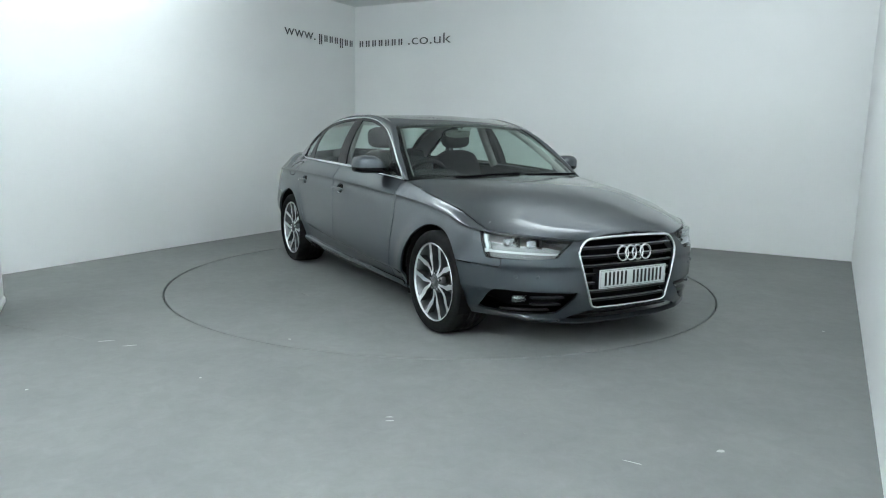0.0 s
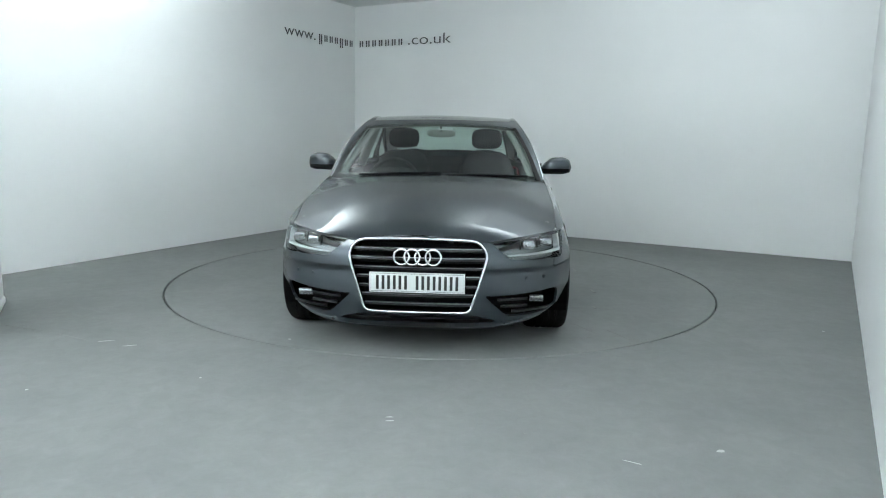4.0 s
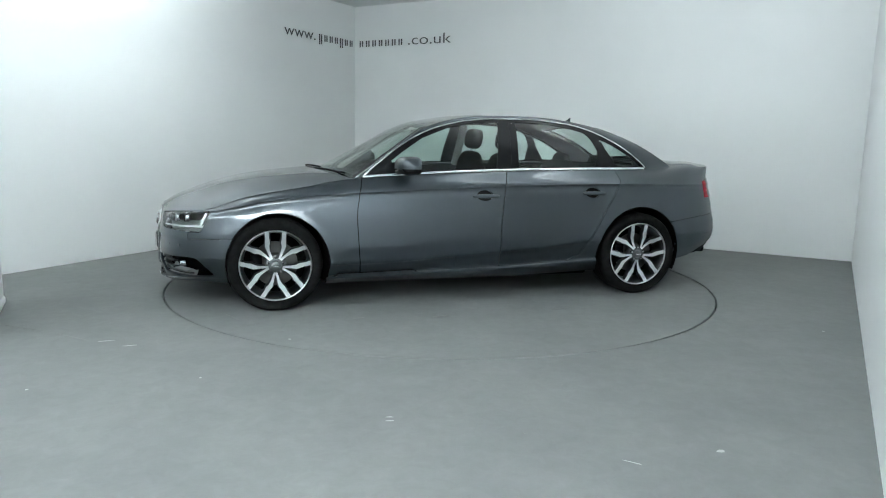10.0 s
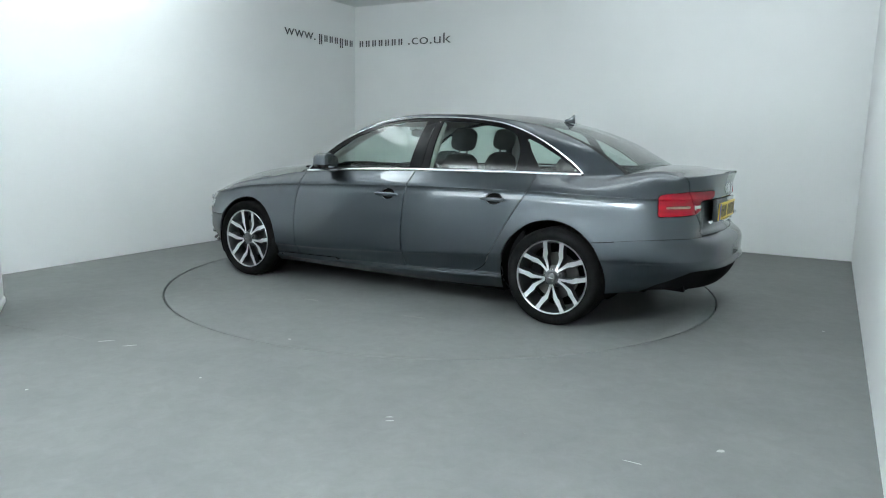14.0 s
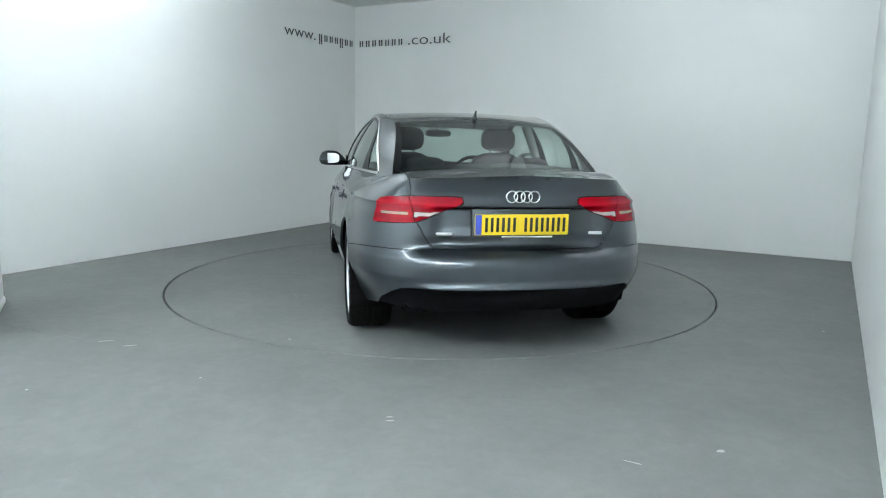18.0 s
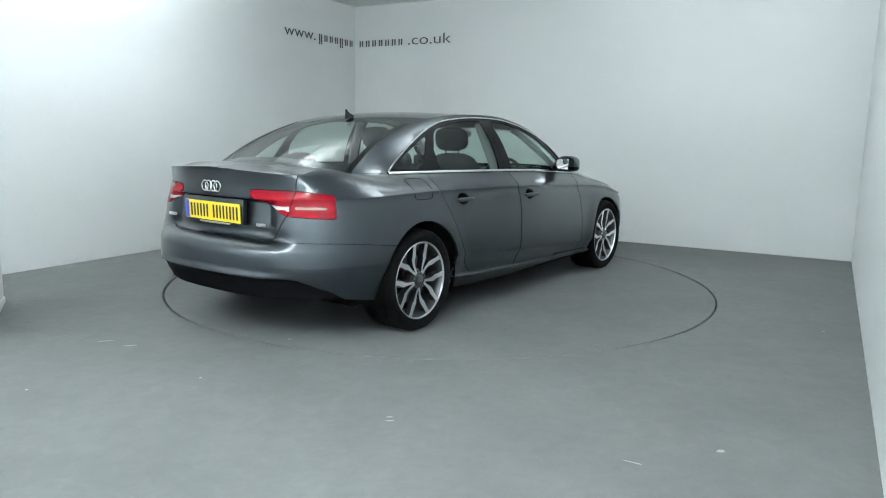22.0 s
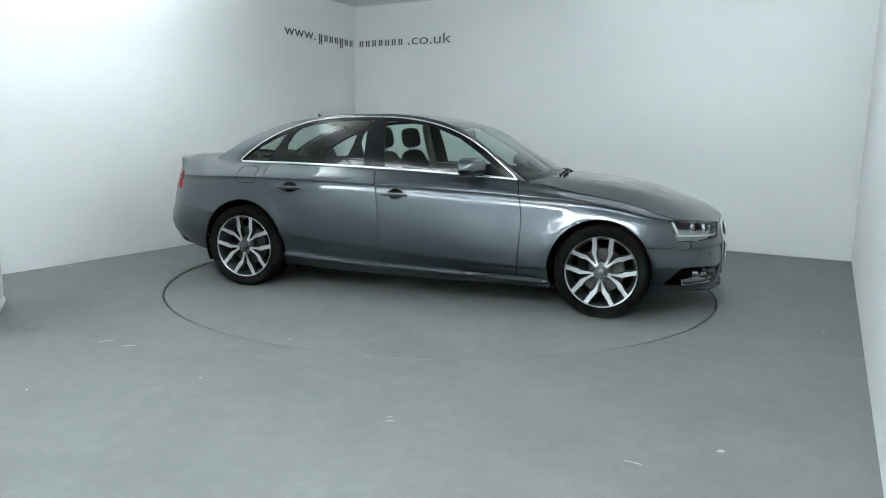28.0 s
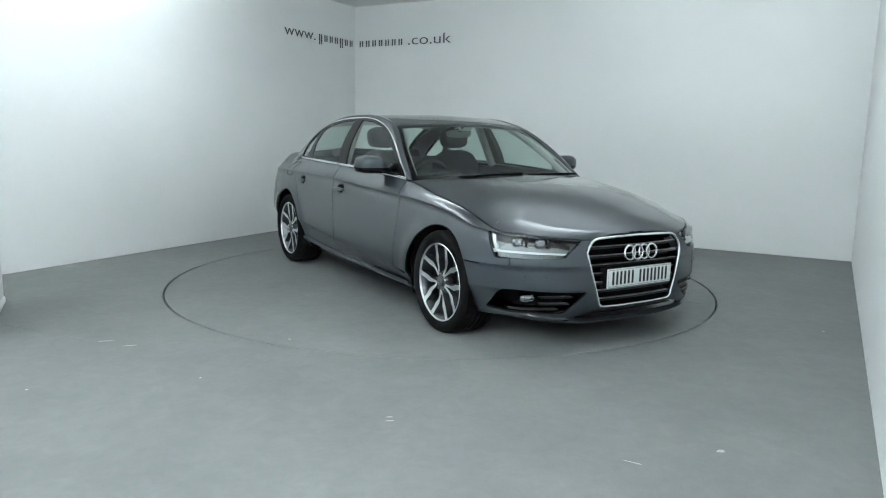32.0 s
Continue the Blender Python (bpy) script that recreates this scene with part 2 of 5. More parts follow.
def floor_sheet():
    """The floor, with a round hole for the platform."""
    ring = 128
    hole = [Vector((math.cos(2 * math.pi * i / ring), math.sin(2 * math.pi * i / ring), 0)) * (DISC + 0.014) for i in range(ring)]
    a = radians(ROOM)
    ax, ay = Vector((math.cos(a), math.sin(a), 0)), Vector((-math.sin(a), math.cos(a), 0))
    bm = bmesh.new()
    top, outer, low = [], [], []
    for p in hole:
        d, n = p.dot(ax), p.dot(ay)
        k = min((BACK + 0.2) / d if d > 0 else (REAR - 0.2) / d if d < 0 else 1e9, (HALF + 0.2) / abs(n) if n else 1e9)
        top.append(bm.verts.new(p))
        low.append(bm.verts.new(p + Vector((0, 0, -0.06))))
        outer.append(bm.verts.new(p * k))
    corners = [bm.verts.new(room(d, n)) for d, n in ((BACK + 0.2, HALF + 0.2), (REAR - 0.2, HALF + 0.2), (REAR - 0.2, -HALF - 0.2), (BACK + 0.2, -HALF - 0.2))]
    side = lambda v: 0 if abs(v.co.dot(ax) - BACK - 0.2) < 1e-4 else 1 if abs(v.co.dot(ay) - HALF - 0.2) < 1e-4 else 2 if abs(v.co.dot(ax) - REAR + 0.2) < 1e-4 else 3
    for i in range(ring):
        j = (i + 1) % ring
        bm.faces.new((top[i], top[j], low[j], low[i]))
        s, q = side(outer[i]), side(outer[j])
        if s == q:
            bm.faces.new((top[i], outer[i], outer[j], top[j]))
        else:
            bm.faces.new((top[i], outer[i], corners[{0: 0, 1: 1, 2: 2, 3: 3}[s]], outer[j], top[j]))
    bmesh.ops.triangulate(bm, faces=[f for f in bm.faces if len(f.verts) > 4])
    return part("floor", from_bm(bm, FLOOR, False))


tagged(floor_sheet(), "worn grey painted concrete workshop floor", "floor", kind="structure")
tagged(slab("floor_pit", -2.6, 2.6, -2.6, 2.6, -0.12, -0.06, DARK_GAP), "dark pit under the turning platform", "floor", kind="structure")
tagged(slab("wall_left", REAR - 0.2, BACK + 0.2, HALF, HALF + 0.2, -0.06, CEIL, WALL), "plain white painted studio wall", "wall", kind="structure")
tagged(slab("wall_right", REAR - 0.2, BACK + 0.2, -HALF - 0.2, -HALF, -0.06, CEIL, WALL), "plain white painted studio wall", "wall", kind="structure")
tagged(slab("wall_back", BACK, BACK + 0.2, -HALF, HALF, -0.06, CEIL, WALL), "plain white painted studio wall with lettering", "wall", kind="structure")
tagged(slab("wall_behind", REAR - 0.2, REAR, -HALF, HALF, -0.06, CEIL, WALL), "plain white painted studio wall", "wall", kind="structure")
tagged(slab("ceiling", REAR - 0.2, BACK + 0.2, -HALF - 0.2, HALF + 0.2, CEIL, CEIL + 0.15, CEILING), "pale matt ceiling", "ceiling", kind="structure")


# unseen fittings that house the added uplights
def hung_fixture(d, n, watts, turn, tilt):
    ob = new("added_fitting")
    ob.matrix_world = hung_at(d, n, turn, tilt)
    up = Matrix.Rotation(radians(-tilt), 4, "X")
    tagged(ob, "unseen white light fitting added under the ceiling", "hanging light", "hanging lights")
    part("housing", box((-0.84, -0.28, -0.05), (0.84, 0.28, 0.0), FIXTURE, 0.015), ob)
    # glowing sheet added below, about as bright as the ceiling round it
    part("diffuser", box((-0.81, -0.26, -0.056), (0.81, 0.26, -0.0505), UNDERGLOW, 0.002), ob, "glow added under the housing to match the ceiling")
    part("tube", box((-0.80, -0.25, 0.001), (0.80, 0.25, 0.02), TUBE, 0.004), ob)
    for x in (-0.6, 0.6):
        part("cable", tube([(x, 0, 0.0), up @ Vector((x, 0, CEIL - HUNG))], 0.003, FIXTURE, 6), ob)
    return ob


for lamp in LAMPS:
    hung_fixture(*lamp)


# the upright white partition by the left wall
def partition():
    ob = new("partition_panel")
    ob.matrix_world = Matrix.Translation((-3.093, -1.112, 0.0)) @ Matrix.Rotation(math.atan2(-0.235, 0.114), 4, "Z")
    tagged(ob, "upright white partition panel with a rounded foot", "partition")
    part("panel", box((0.0, -0.09, 0.0), (1.1, 0.0, 2.3), WALL, 0.012), ob)
    part("foot", box((0.02, -0.10, 0.0), (1.1, 0.012, 0.05), WALL, 0.01), ob)


partition()


# ---- turning platform ----
def platform():
    top = lathe([(0.0, 0.0), (1.2, 0.0), (DISC - 0.004, 0.0), (DISC, -0.004), (DISC, -0.05), (0.0, -0.05)], FLOOR, 160, "Z")
    ob = part("turntable", top)
    tagged(ob, "round grey painted turntable flush with the floor", "turntable")
    for i, (x, y, a, w, h) in enumerate([(1.72, 0.98, 118, 0.20, 0.005), (1.50, 1.03, 28, 0.24, 0.003), (1.62, 1.22, 28, 0.22, 0.003), (0.35, 1.25, 10, 0.11, 0.02), (-0.55, 1.22, 8, 0.16, 0.018), (0.1, -1.25, 5, 0.13, 0.02), (0.9, 1.18, 3, 0.08, 0.015)]):
        part("scratch", box((-w / 2, -h / 2, -0.002), (w / 2, h / 2, 0.0012), SCRATCH, m=pose(x, y, 0, 0, 0, a)), ob)
    return ob


turntable = platform()


def floor_mark(name, x, y, a, w, h, mat, label):
    bm = bmesh.new()
    rnd = random.Random(int(1000 * abs(x * y)) + 7)
    ring = [bm.verts.new((0.5 * w * math.cos(t) * rnd.uniform(0.6, 1.0), 0.5 * h * math.sin(t) * rnd.uniform(0.5, 1.0), 0.0014)) for t in [2 * math.pi * k / 12 for k in range(12)]]
    low = [bm.verts.new((v.co.x, v.co.y, -0.001)) for v in ring]
    bm.faces.new(ring)
    for i in range(12):
        bm.faces.new((low[i], low[(i + 1) % 12], ring[(i + 1) % 12], ring[i]))
    bm.transform(pose(x, y, 0, 0, 0, a))
    tagged(part(name, from_bm(bm, mat, False)), label, "floor mark", "marks on the floor")


for x, y, a, w, h in [(1.129, -3.338, 5, 0.045, 0.028), (-1.779, -2.079, 20, 0.11, 0.012), (-1.96, -2.0, 20, 0.12, 0.012), (2.509, -1.523, 0, 0.02, 0.02), (-1.199, -2.593, 0, 0.014, 0.014), (-1.955, -2.795, 0, 0.016, 0.016), (-0.209, -3.09, 8, 0.05, 0.012), (-0.215, -3.05, 3, 0.04, 0.01), (0.75, -3.45, -30, 0.09, 0.006), (-0.9, -1.9, 0, 0.02, 0.015)]:
    floor_mark("paint_fleck", x, y, a, w, h, SCUFF, "pale scuff on the grey floor paint")
for x, y, a, w, h in [(2.203, -2.417, 0, 0.02, 0.02), (0.618, -2.612, 0, 0.018, 0.014), (-2.179, -1.932, -28, 0.30, 0.007), (0.36, -3.2, -30, 0.02, 0.012), (1.93, -3.6, 0, 0.02, 0.014), (-2.6, -1.75, -20, 0.3, 0.005)]:
    floor_mark("dark_scratch", x, y, a, w, h, SCRATCH, "dark scratch in the grey floor paint")


# ---- the car: x ahead, y to its left, z up, from the middle of the wheelbase ----
car = new("saloon_car")
tagged(car, "dark grey metallic four-door saloon car on a turntable", "car")
CAR_AT = Vector((0.0197, -0.0009, 0.0))        # where the car stands on the platform

AXLE_F, AXLE_R, HUB_Z = 1.404, -1.404, 0.318
nose_x = smooth_line([(0.14, 2.19), (0.20, 2.205), (0.27, 2.222), (0.40, 2.226), (0.485, 2.219), (0.497, 2.220), (0.505, 2.226), (0.60, 2.210), (0.67, 2.192), (0.72, 2.165), (0.9, 2.10)])
tail_x = smooth_line([(0.2, 2.26), (0.26, 2.30), (0.34, 2.350), (0.40, 2.374), (0.418, 2.392), (0.424, 2.393), (0.455, 2.380), (0.462, 2.379), (0.52, 2.380), (0.575, 2.368), (0.60, 2.345), (0.62, 2.305), (0.70, 2.30), (0.80, 2.296), (0.90, 2.295), (0.96, 2.303), (0.99, 2.310), (1.02, 2.318), (1.1, 2.33)])
tail_corner = smooth_line([(0.2, 2.26), (0.26, 2.30), (0.34, 2.350), (0.42, 2.378), (0.52, 2.362), (0.62, 2.345), (0.72, 2.333), (0.80, 2.320), (0.86, 2.304), (0.91, 2.2965), (0.96, 2.303), (0.99, 2.310), (1.02, 2.318), (1.1, 2.33)])
MID_F, MID_R = 1.0, -1.0


def plan_curve(angle_or_x, zone, wide, front, rear, pf, qf, pr, qr):
    if zone == 0:
        c, s = math.cos(angle_or_x), math.sin(angle_or_x)
        return MID_F + (front - MID_F) * max(c, 0) ** (2 / pf), wide * max(s, 0) ** (2 / qf)
    if zone == 1:
        return angle_or_x, wide
    c, s = math.cos(angle_or_x), math.sin(angle_or_x)
    return MID_R - (rear + MID_R) * max(c, 0) ** (2 / pr), wide * max(s, 0) ** (2 / qr)


def even_angles(p, q, a, b, count):
    t = np.linspace(0, math.pi / 2, 4000)
    x, y = a * np.cos(t).clip(0) ** (2 / p), b * np.sin(t).clip(0) ** (2 / q)
    s = np.concatenate([[0], np.cumsum(np.hypot(np.diff(x), np.diff(y)))])
    return np.interp(np.linspace(0, s[-1], count), s, t)


PF, QF, PR, QR = 4.5, 2.6, 5.8, 2.85
STATIONS = [(a, 0) for a in even_angles(PF, QF, 1.24, 0.9, 92)[:-1]] + [(x, 1) for x in np.linspace(1.0, -1.0, 92)] + [(a, 2) for a in even_angles(PR, QR, 1.35, 0.88, 98)[::-1][1:]]
REF = np.array([plan_curve(a, z, 0.90, 2.24, 2.35, PF, QF, PR, QR) for a, z in STATIONS])
RUN = np.concatenate([[0], np.cumsum(np.hypot(*np.diff(REF, axis=0).T))])


def run_at(where):
    """Distance round the body of a knot: ('f', y) on the nose, a number x on the side, ('r', y) on the tail."""
    if isinstance(where, tuple):
        pick = REF[:, 0] > 0.9 if where[0] == "f" else REF[:, 0] < -0.9
        y, r = REF[pick, 1], RUN[pick]
        o = np.argsort(y)
        return float(np.interp(where[1], y[o], r[o]))
    return float(np.interp(-where, -REF[:, 0], RUN))


def level(*knots):
    return smooth_line([(run_at(w), z) for w, z in knots])(RUN)


F = lambda y: ("f", y)
R = lambda y: ("r", y)
LEVELS = [
    level((F(0), 0.170), (F(.4), 0.170), (F(.62), 0.180), (F(.78), 0.195), (1.75, 0.19), (1.0, 0.165), (-1.0, 0.185), (-1.75, 0.235), (R(.78), 0.285), (R(.6), 0.285), (R(0), 0.285)),
    level((F(0), 0.198), (F(.4), 0.198), (F(.6), 0.212), (F(.75), 0.238), (1.85, 0.25), (1.70, 0.25), (1.0, 0.226), (0.3, 0.241), (-0.77, 0.272), (-1.0, 0.285), (-1.75, 0.33), (R(.7), 0.39), (R(0), 0.405)),
    level((F(0), 0.36), (F(.6), 0.36), (1.75, 0.36), (0.96, 0.316), (0.65, 0.321), (0.11, 0.351), (-0.3, 0.375), (-0.84, 0.414), (-1.0, 0.426), (-1.75, 0.46), (R(.7), 0.47), (R(0), 0.47)),
    level((F(0), 0.50), (F(.6), 0.50), (1.75, 0.52), (1.0, 0.56), (0, 0.60), (-1.0, 0.62), (-1.75, 0.60), (R(.7), 0.59), (R(0), 0.595)),
    level((F(0), 0.615), (F(.4), 0.60), (F(.6), 0.64), (F(.78), 0.678), (1.734, 0.712), (1.549, 0.751), (1.344, 0.780), (1.139, 0.797), (0.731, 0.817), (0.322, 0.837), (-0.291, 0.859), (-0.905, 0.870), (-1.314, 0.873), (-1.93, 0.863), (R(.7), 0.86), (R(0), 0.86)),
    level((F(0), 0.678), (F(.30), 0.669), (F(.37), 0.655), (F(.41), 0.650), (F(.46), 0.657), (F(.58), 0.669), (F(.70), 0.681), (F(.795), 0.692), (1.77, 0.738), (1.70, 0.764), (1.6, 0.790), (1.4, 0.825), (1.2, 0.853), (0.95, 0.897), (0.79, 0.913), (0.535, 0.93), (-0.293, 0.965), (-0.915, 0.976), (-1.495, 0.988), (-1.75, 1.018), (-1.95, 1.010), (R(.84), 0.990), (R(.76), 0.993), (R(.62), 1.001), (R(.5), 1.007), (R(.36), 1.012), (R(0), 1.022)),
]
# half width by level and by the fraction of the way to the next
girth = smooth_line([(0, 0.785), (0.5, 0.838), (0.9, 0.866), (1.0, 0.862), (1.05, 0.849), (1.1, 0.847), (1.5, 0.866), (1.93, 0.8890), (2.0, 0.8965), (2.06, 0.9020), (2.15, 0.9038), (3.0, 0.908), (3.4, 0.9045), (3.75, 0.8955), (3.93, 0.8845), (3.97, 0.8845), (4.0, 0.8890), (4.03, 0.8880), (4.5, 0.862), (5.0, 0.80)])
belt_y = smooth_line([(2.3, 0.80), (2.0, 0.825), (1.86, 0.858), (1.78, 0.832), (1.68, 0.812), (1.55, 0.799), (1.2, 0.790), (0.8, 0.785), (0.4, 0.80), (0, 0.806), (-0.6, 0.803), (-1.1, 0.766), (-1.35, 0.732), (-1.53, 0.694), (-1.78, 0.638), (-1.95, 0.640), (-2.2, 0.675), (-2.4, 0.70)])
ROWS = [np.concatenate([np.linspace(i, i + 1, n, endpoint=False) for i, n in enumerate((5, 8, 10, 16, 11))])]
ROWS = np.sort(np.unique(np.concatenate([ROWS[0], [0.72, 0.95, 1.05, 1.1, 1.95, 2.05, 3.85, 3.90, 3.935, 3.97, 3.985, 4.03, 4.06, 5.0]])))


def skin_point(i, v):
    a, zone = STATIONS[i]
    k = min(int(v), 4)
    f = v - k
    z = LEVELS[k][i] * (1 - f) + LEVELS[k + 1][i] * f
    w = float(girth(v))
    if v < 2:
        far_off = float(np.clip((abs(plan_curve(a, zone, 1.0, 2.2, 2.3, PF, QF, PR, QR)[0]) - 1.0) / 0.15, 0, 1))
        w = w * (1 - far_off) + (0.80 + 0.0495 * v) * far_off
    top = max(0.0, v - 4.0)
    ease = float(np.clip((v - 2.8) / 0.9, 0, 1))
    pr, qr = PR - 0.6 * ease + 5.0 * top ** 2, QR - 0.2 * ease
    x, y = plan_curve(a, zone, 1.0, float(nose_x(z)), float(tail_x(z)), PF, QF, pr, qr)
    if zone == 2 and z < 0.91:
        out = float(np.clip((y * w - 0.46) / 0.24, 0, 1))
        out = out * out * (3 - 2 * out)
        x = plan_curve(a, zone, 1.0, 2.2, float(tail_x(z)) * (1 - out) + float(tail_corner(z)) * out, PF, QF, pr, qr)[0]
    # flare round the wheels and a slight bow along the side
    bow = 1 - (0.004 if x > 0 else 0.0125) * min(x * x, 2.2)
    flare = 0.0
    for ax in (AXLE_F - 0.02, AXLE_R + 0.01):
        r = math.hypot(x - ax, z - 0.33)
        flare += 0.016 * math.exp(-((r - 0.365) / 0.080) ** 2) * float(np.clip((3.95 - v) / 0.9, 0, 1)) * (1 if 0.3 < r else 0.5)
    side = (w + flare) * bow
    # the front wing leans in above the wheel
    lean = float(np.clip((x + 0.15) / 1.25, 0, 1) * np.clip((1.86 - x) / 0.42, 0, 1))
    high = float(np.clip((v - 2.35) / 1.6, 0, 1))
    side -= 0.040 * lean * lean * (3 - 2 * lean) * high * high * (3 - 2 * high)
    if top > 0:
        side = side * (1 - top) + float(belt_y(x)) * top + (0.020 + 0.010 * float(np.clip((-1.35 - x) / 0.35, 0, 1))) * 4 * top * (1 - top) * (1 if x < 0.9 else 0.8)
    # the blade along the foot of the front bumper
    if zone == 0 and v < 1.2:
        blade = math.exp(-((v - 0.72) / 0.20) ** 2) * float(np.clip((x - 1.62) / 0.25, 0, 1))
        x += 0.026 * blade * float(np.clip((x - 1.75) / 0.4, 0, 1))
        side += 0.004 * blade
    # the panel under the boot's fold is set in
    if zone == 2 and 0.60 < z < 0.86 and x < -2.0:
        inset = 0.042 * float(np.clip((0.848 - z) / 0.010, 0, 1)) * float(np.clip((z - 0.62) / 0.12, 0, 1) ** 0.5)
        x += inset * float(np.clip((0.50 - y * side) / 0.08, 0, 1))
    return (x, y * side, z)


NU, NV = len(STATIONS), len(ROWS)
SKIN = np.array([[skin_point(i, v) for v in ROWS] for i in range(NU)])
TOP = SKIN[:, -1]
edge_index = lambda x: int(np.argmin(np.abs(TOP[:, 0] - x)))
I_COWL, I_A, I_TIP, I_DECK = edge_index(0.85), edge_index(0.79), edge_index(-1.53), edge_index(-1.78)

body = bmesh.new()


def grid(bm, pts, tag=0, flip=False):
    n, m = pts.shape[:2]
    vs = [[bm.verts.new(pts[i, j]) for j in range(m)] for i in range(n)]
    for i in range(n - 1):
        for j in range(m - 1):
            q = (vs[i][j], vs[i + 1][j], vs[i + 1][j + 1], vs[i][j + 1])
            try:
                bm.faces.new(q[::-1] if flip else q).material_index = tag
            except ValueError:
                pass
    return vs


grid(body, SKIN)

# bonnet
bonnet_mid = smooth_line([(2.196, 0.679), (2.17, 0.700), (2.124, 0.728), (1.983, 0.787), (1.75, 0.864), (1.518, 0.910), (1.287, 0.935), (1.08, 0.950), (0.8, 0.955)])
bonnet_reach = smooth_line([(0.8, 0.24), (0.85, 0.225), (1.2, 0.12), (1.6, 0.03), (1.9, 0.0), (2.3, 0.0)])
ridge_y = smooth_line([(0.8, 0.60), (1.4, 0.53), (1.9, 0.44), (2.2, 0.37)])


def bonnet_height(x, y, ye, ze):
    m = float(bonnet_mid(x))
    z = ze + (m - ze) * (1 - (y / max(ye, 1e-4)) ** 2.5)
    r = (y - float(ridge_y(x)))
    fade = float(np.clip((2.02 - x) / 0.6, 0, 1) * np.clip((x - 0.9) / 0.3, 0, 1))
    fade = fade * fade * (3 - 2 * fade) * min(1.0, max(0.0, (ye - y) / 0.12))
    return z + 0.0065 * fade * (math.exp(-(r / 0.075) ** 2) if r > 0 else math.exp(-(r / 0.20) ** 2))


COLS = 44
rows = []
for i in range(1, I_COWL + 1):
    ex, ey, ez = TOP[i]
    reach = float(bonnet_reach(ex))
    line = []
    for j in range(COLS + 1):
        y = ey * (1 - j / COLS)
        x = ex + reach * (1 - (y / ey) ** 2)
        line.append((x, y, bonnet_height(x, y, ey, ez) if j else ez))
    rows.append(line)
grid(body, np.array(rows), 1)

# boot lid top
deck_mid = smooth_line([(-1.7, 1.040), (-1.87, 1.042), (-2.0, 1.038), (-2.13, 1.029), (-2.25, 1.021), (-2.29, 1.021), (-2.322, 1.023)])
LIP = TOP[TOP[:, 0] < -2.05][::-1]
lip_z = lambda y: float(np.interp(y, LIP[:, 1], LIP[:, 2]))
rows = []
for i in range(I_DECK, NU - 1):
    ex, ey, ez = TOP[i]
    reach = -0.10 * float(np.clip((ex + 2.1) / 0.32, 0, 1))
    line = []
    for j in range(COLS + 1):
        y = ey * (1 - j / COLS)
        x = ex + reach * (1 - (y / ey) ** 2)
        near = float(np.clip((-2.0 - x) / 0.24, 0, 1))
        near = near * near * (3 - 2 * near)
        z = ez + (float(deck_mid(x)) - ez) * (1 - (y / ey) ** 2.4)
        line.append((x, y, z * (1 - near) + (lip_z(y) + 0.04 * (x + 2.31)) * near if j else ez))
    rows.append(line)
grid(body, np.array(rows), 2)

# frame of the side windows (outer), edge of the glass roof line (inner)
arch_z = smooth_line([(0.79, 0.918), (0.759, 0.949), (0.65, 1.037), (0.547, 1.116), (0.337, 1.236), (0.128, 1.306), (-0.08, 1.343), (-0.29, 1.355), (-0.499, 1.354), (-0.709, 1.341), (-0.921, 1.312), (-1.134, 1.241), (-1.352, 1.128), (-1.45, 1.065), (-1.529, 0.992)])
belt_z = lambda x: float(np.interp(-x, -TOP[:, 0], TOP[:, 2]))


def side_y(x, z):
    d = max(0.0, z - belt_z(x))
    return float(belt_y(x)) - 0.006 - 0.18 * d - 0.82 * d * d


S_N = 110
M_N = I_DECK - I_TIP + 1
s_of = np.linspace(0, 1, S_N)
K_X = smooth_line([(0, 0.79), (0.12, 0.56), (0.3, 0.14), (0.5, -0.35), (0.7, -0.86), (0.86, -1.22), (1, -1.53)])(s_of)
E_KNOTS = [(0, 0.845, 0.762, 0.912), (0.12, 0.57, 0.688, 1.105), (0.25, 0.275, 0.592, 1.288), (0.33, 0.07, 0.560, 1.341), (0.5, -0.35, 0.556, 1.371), (0.65, -0.76, 0.556, 1.361), (0.76, -1.115, 0.548, 1.308), (0.88, -1.45, 0.578, 1.196), (1, -1.78, 0.638, 1.024)]
E_PTS = np.stack([smooth_line([(k[0], k[1 + c]) for k in E_KNOTS])(s_of) for c in range(3)], 1)
K_PTS = np.array([(x, side_y(x, float(arch_z(x))), float(arch_z(x))) for x in K_X])
rail = np.zeros((S_N, M_N, 3))
for i in range(S_N):
    for j in range(M_N):
        t = j / (M_N - 1)
        p = K_PTS[i] * (1 - t) + E_PTS[i] * t
        up = 0.55 + 0.35 * math.sin(math.pi * s_of[i])
        p = p + 4 * t * (1 - t) * 0.015 * np.array([0.0, 0.75, up]) * (0.45 + 0.55 * math.sin(math.pi * min(1, s_of[i] * 1.3)))
        k = float(np.clip((s_of[i] - 0.90) / 0.10, 0, 1)) ** 2
        rail[i, j] = p * (1 - k) + TOP[I_TIP + j] * k
K_PTS, E_PTS = rail[:, 0].copy(), rail[:, -1].copy()
grid(body, rail, 3)

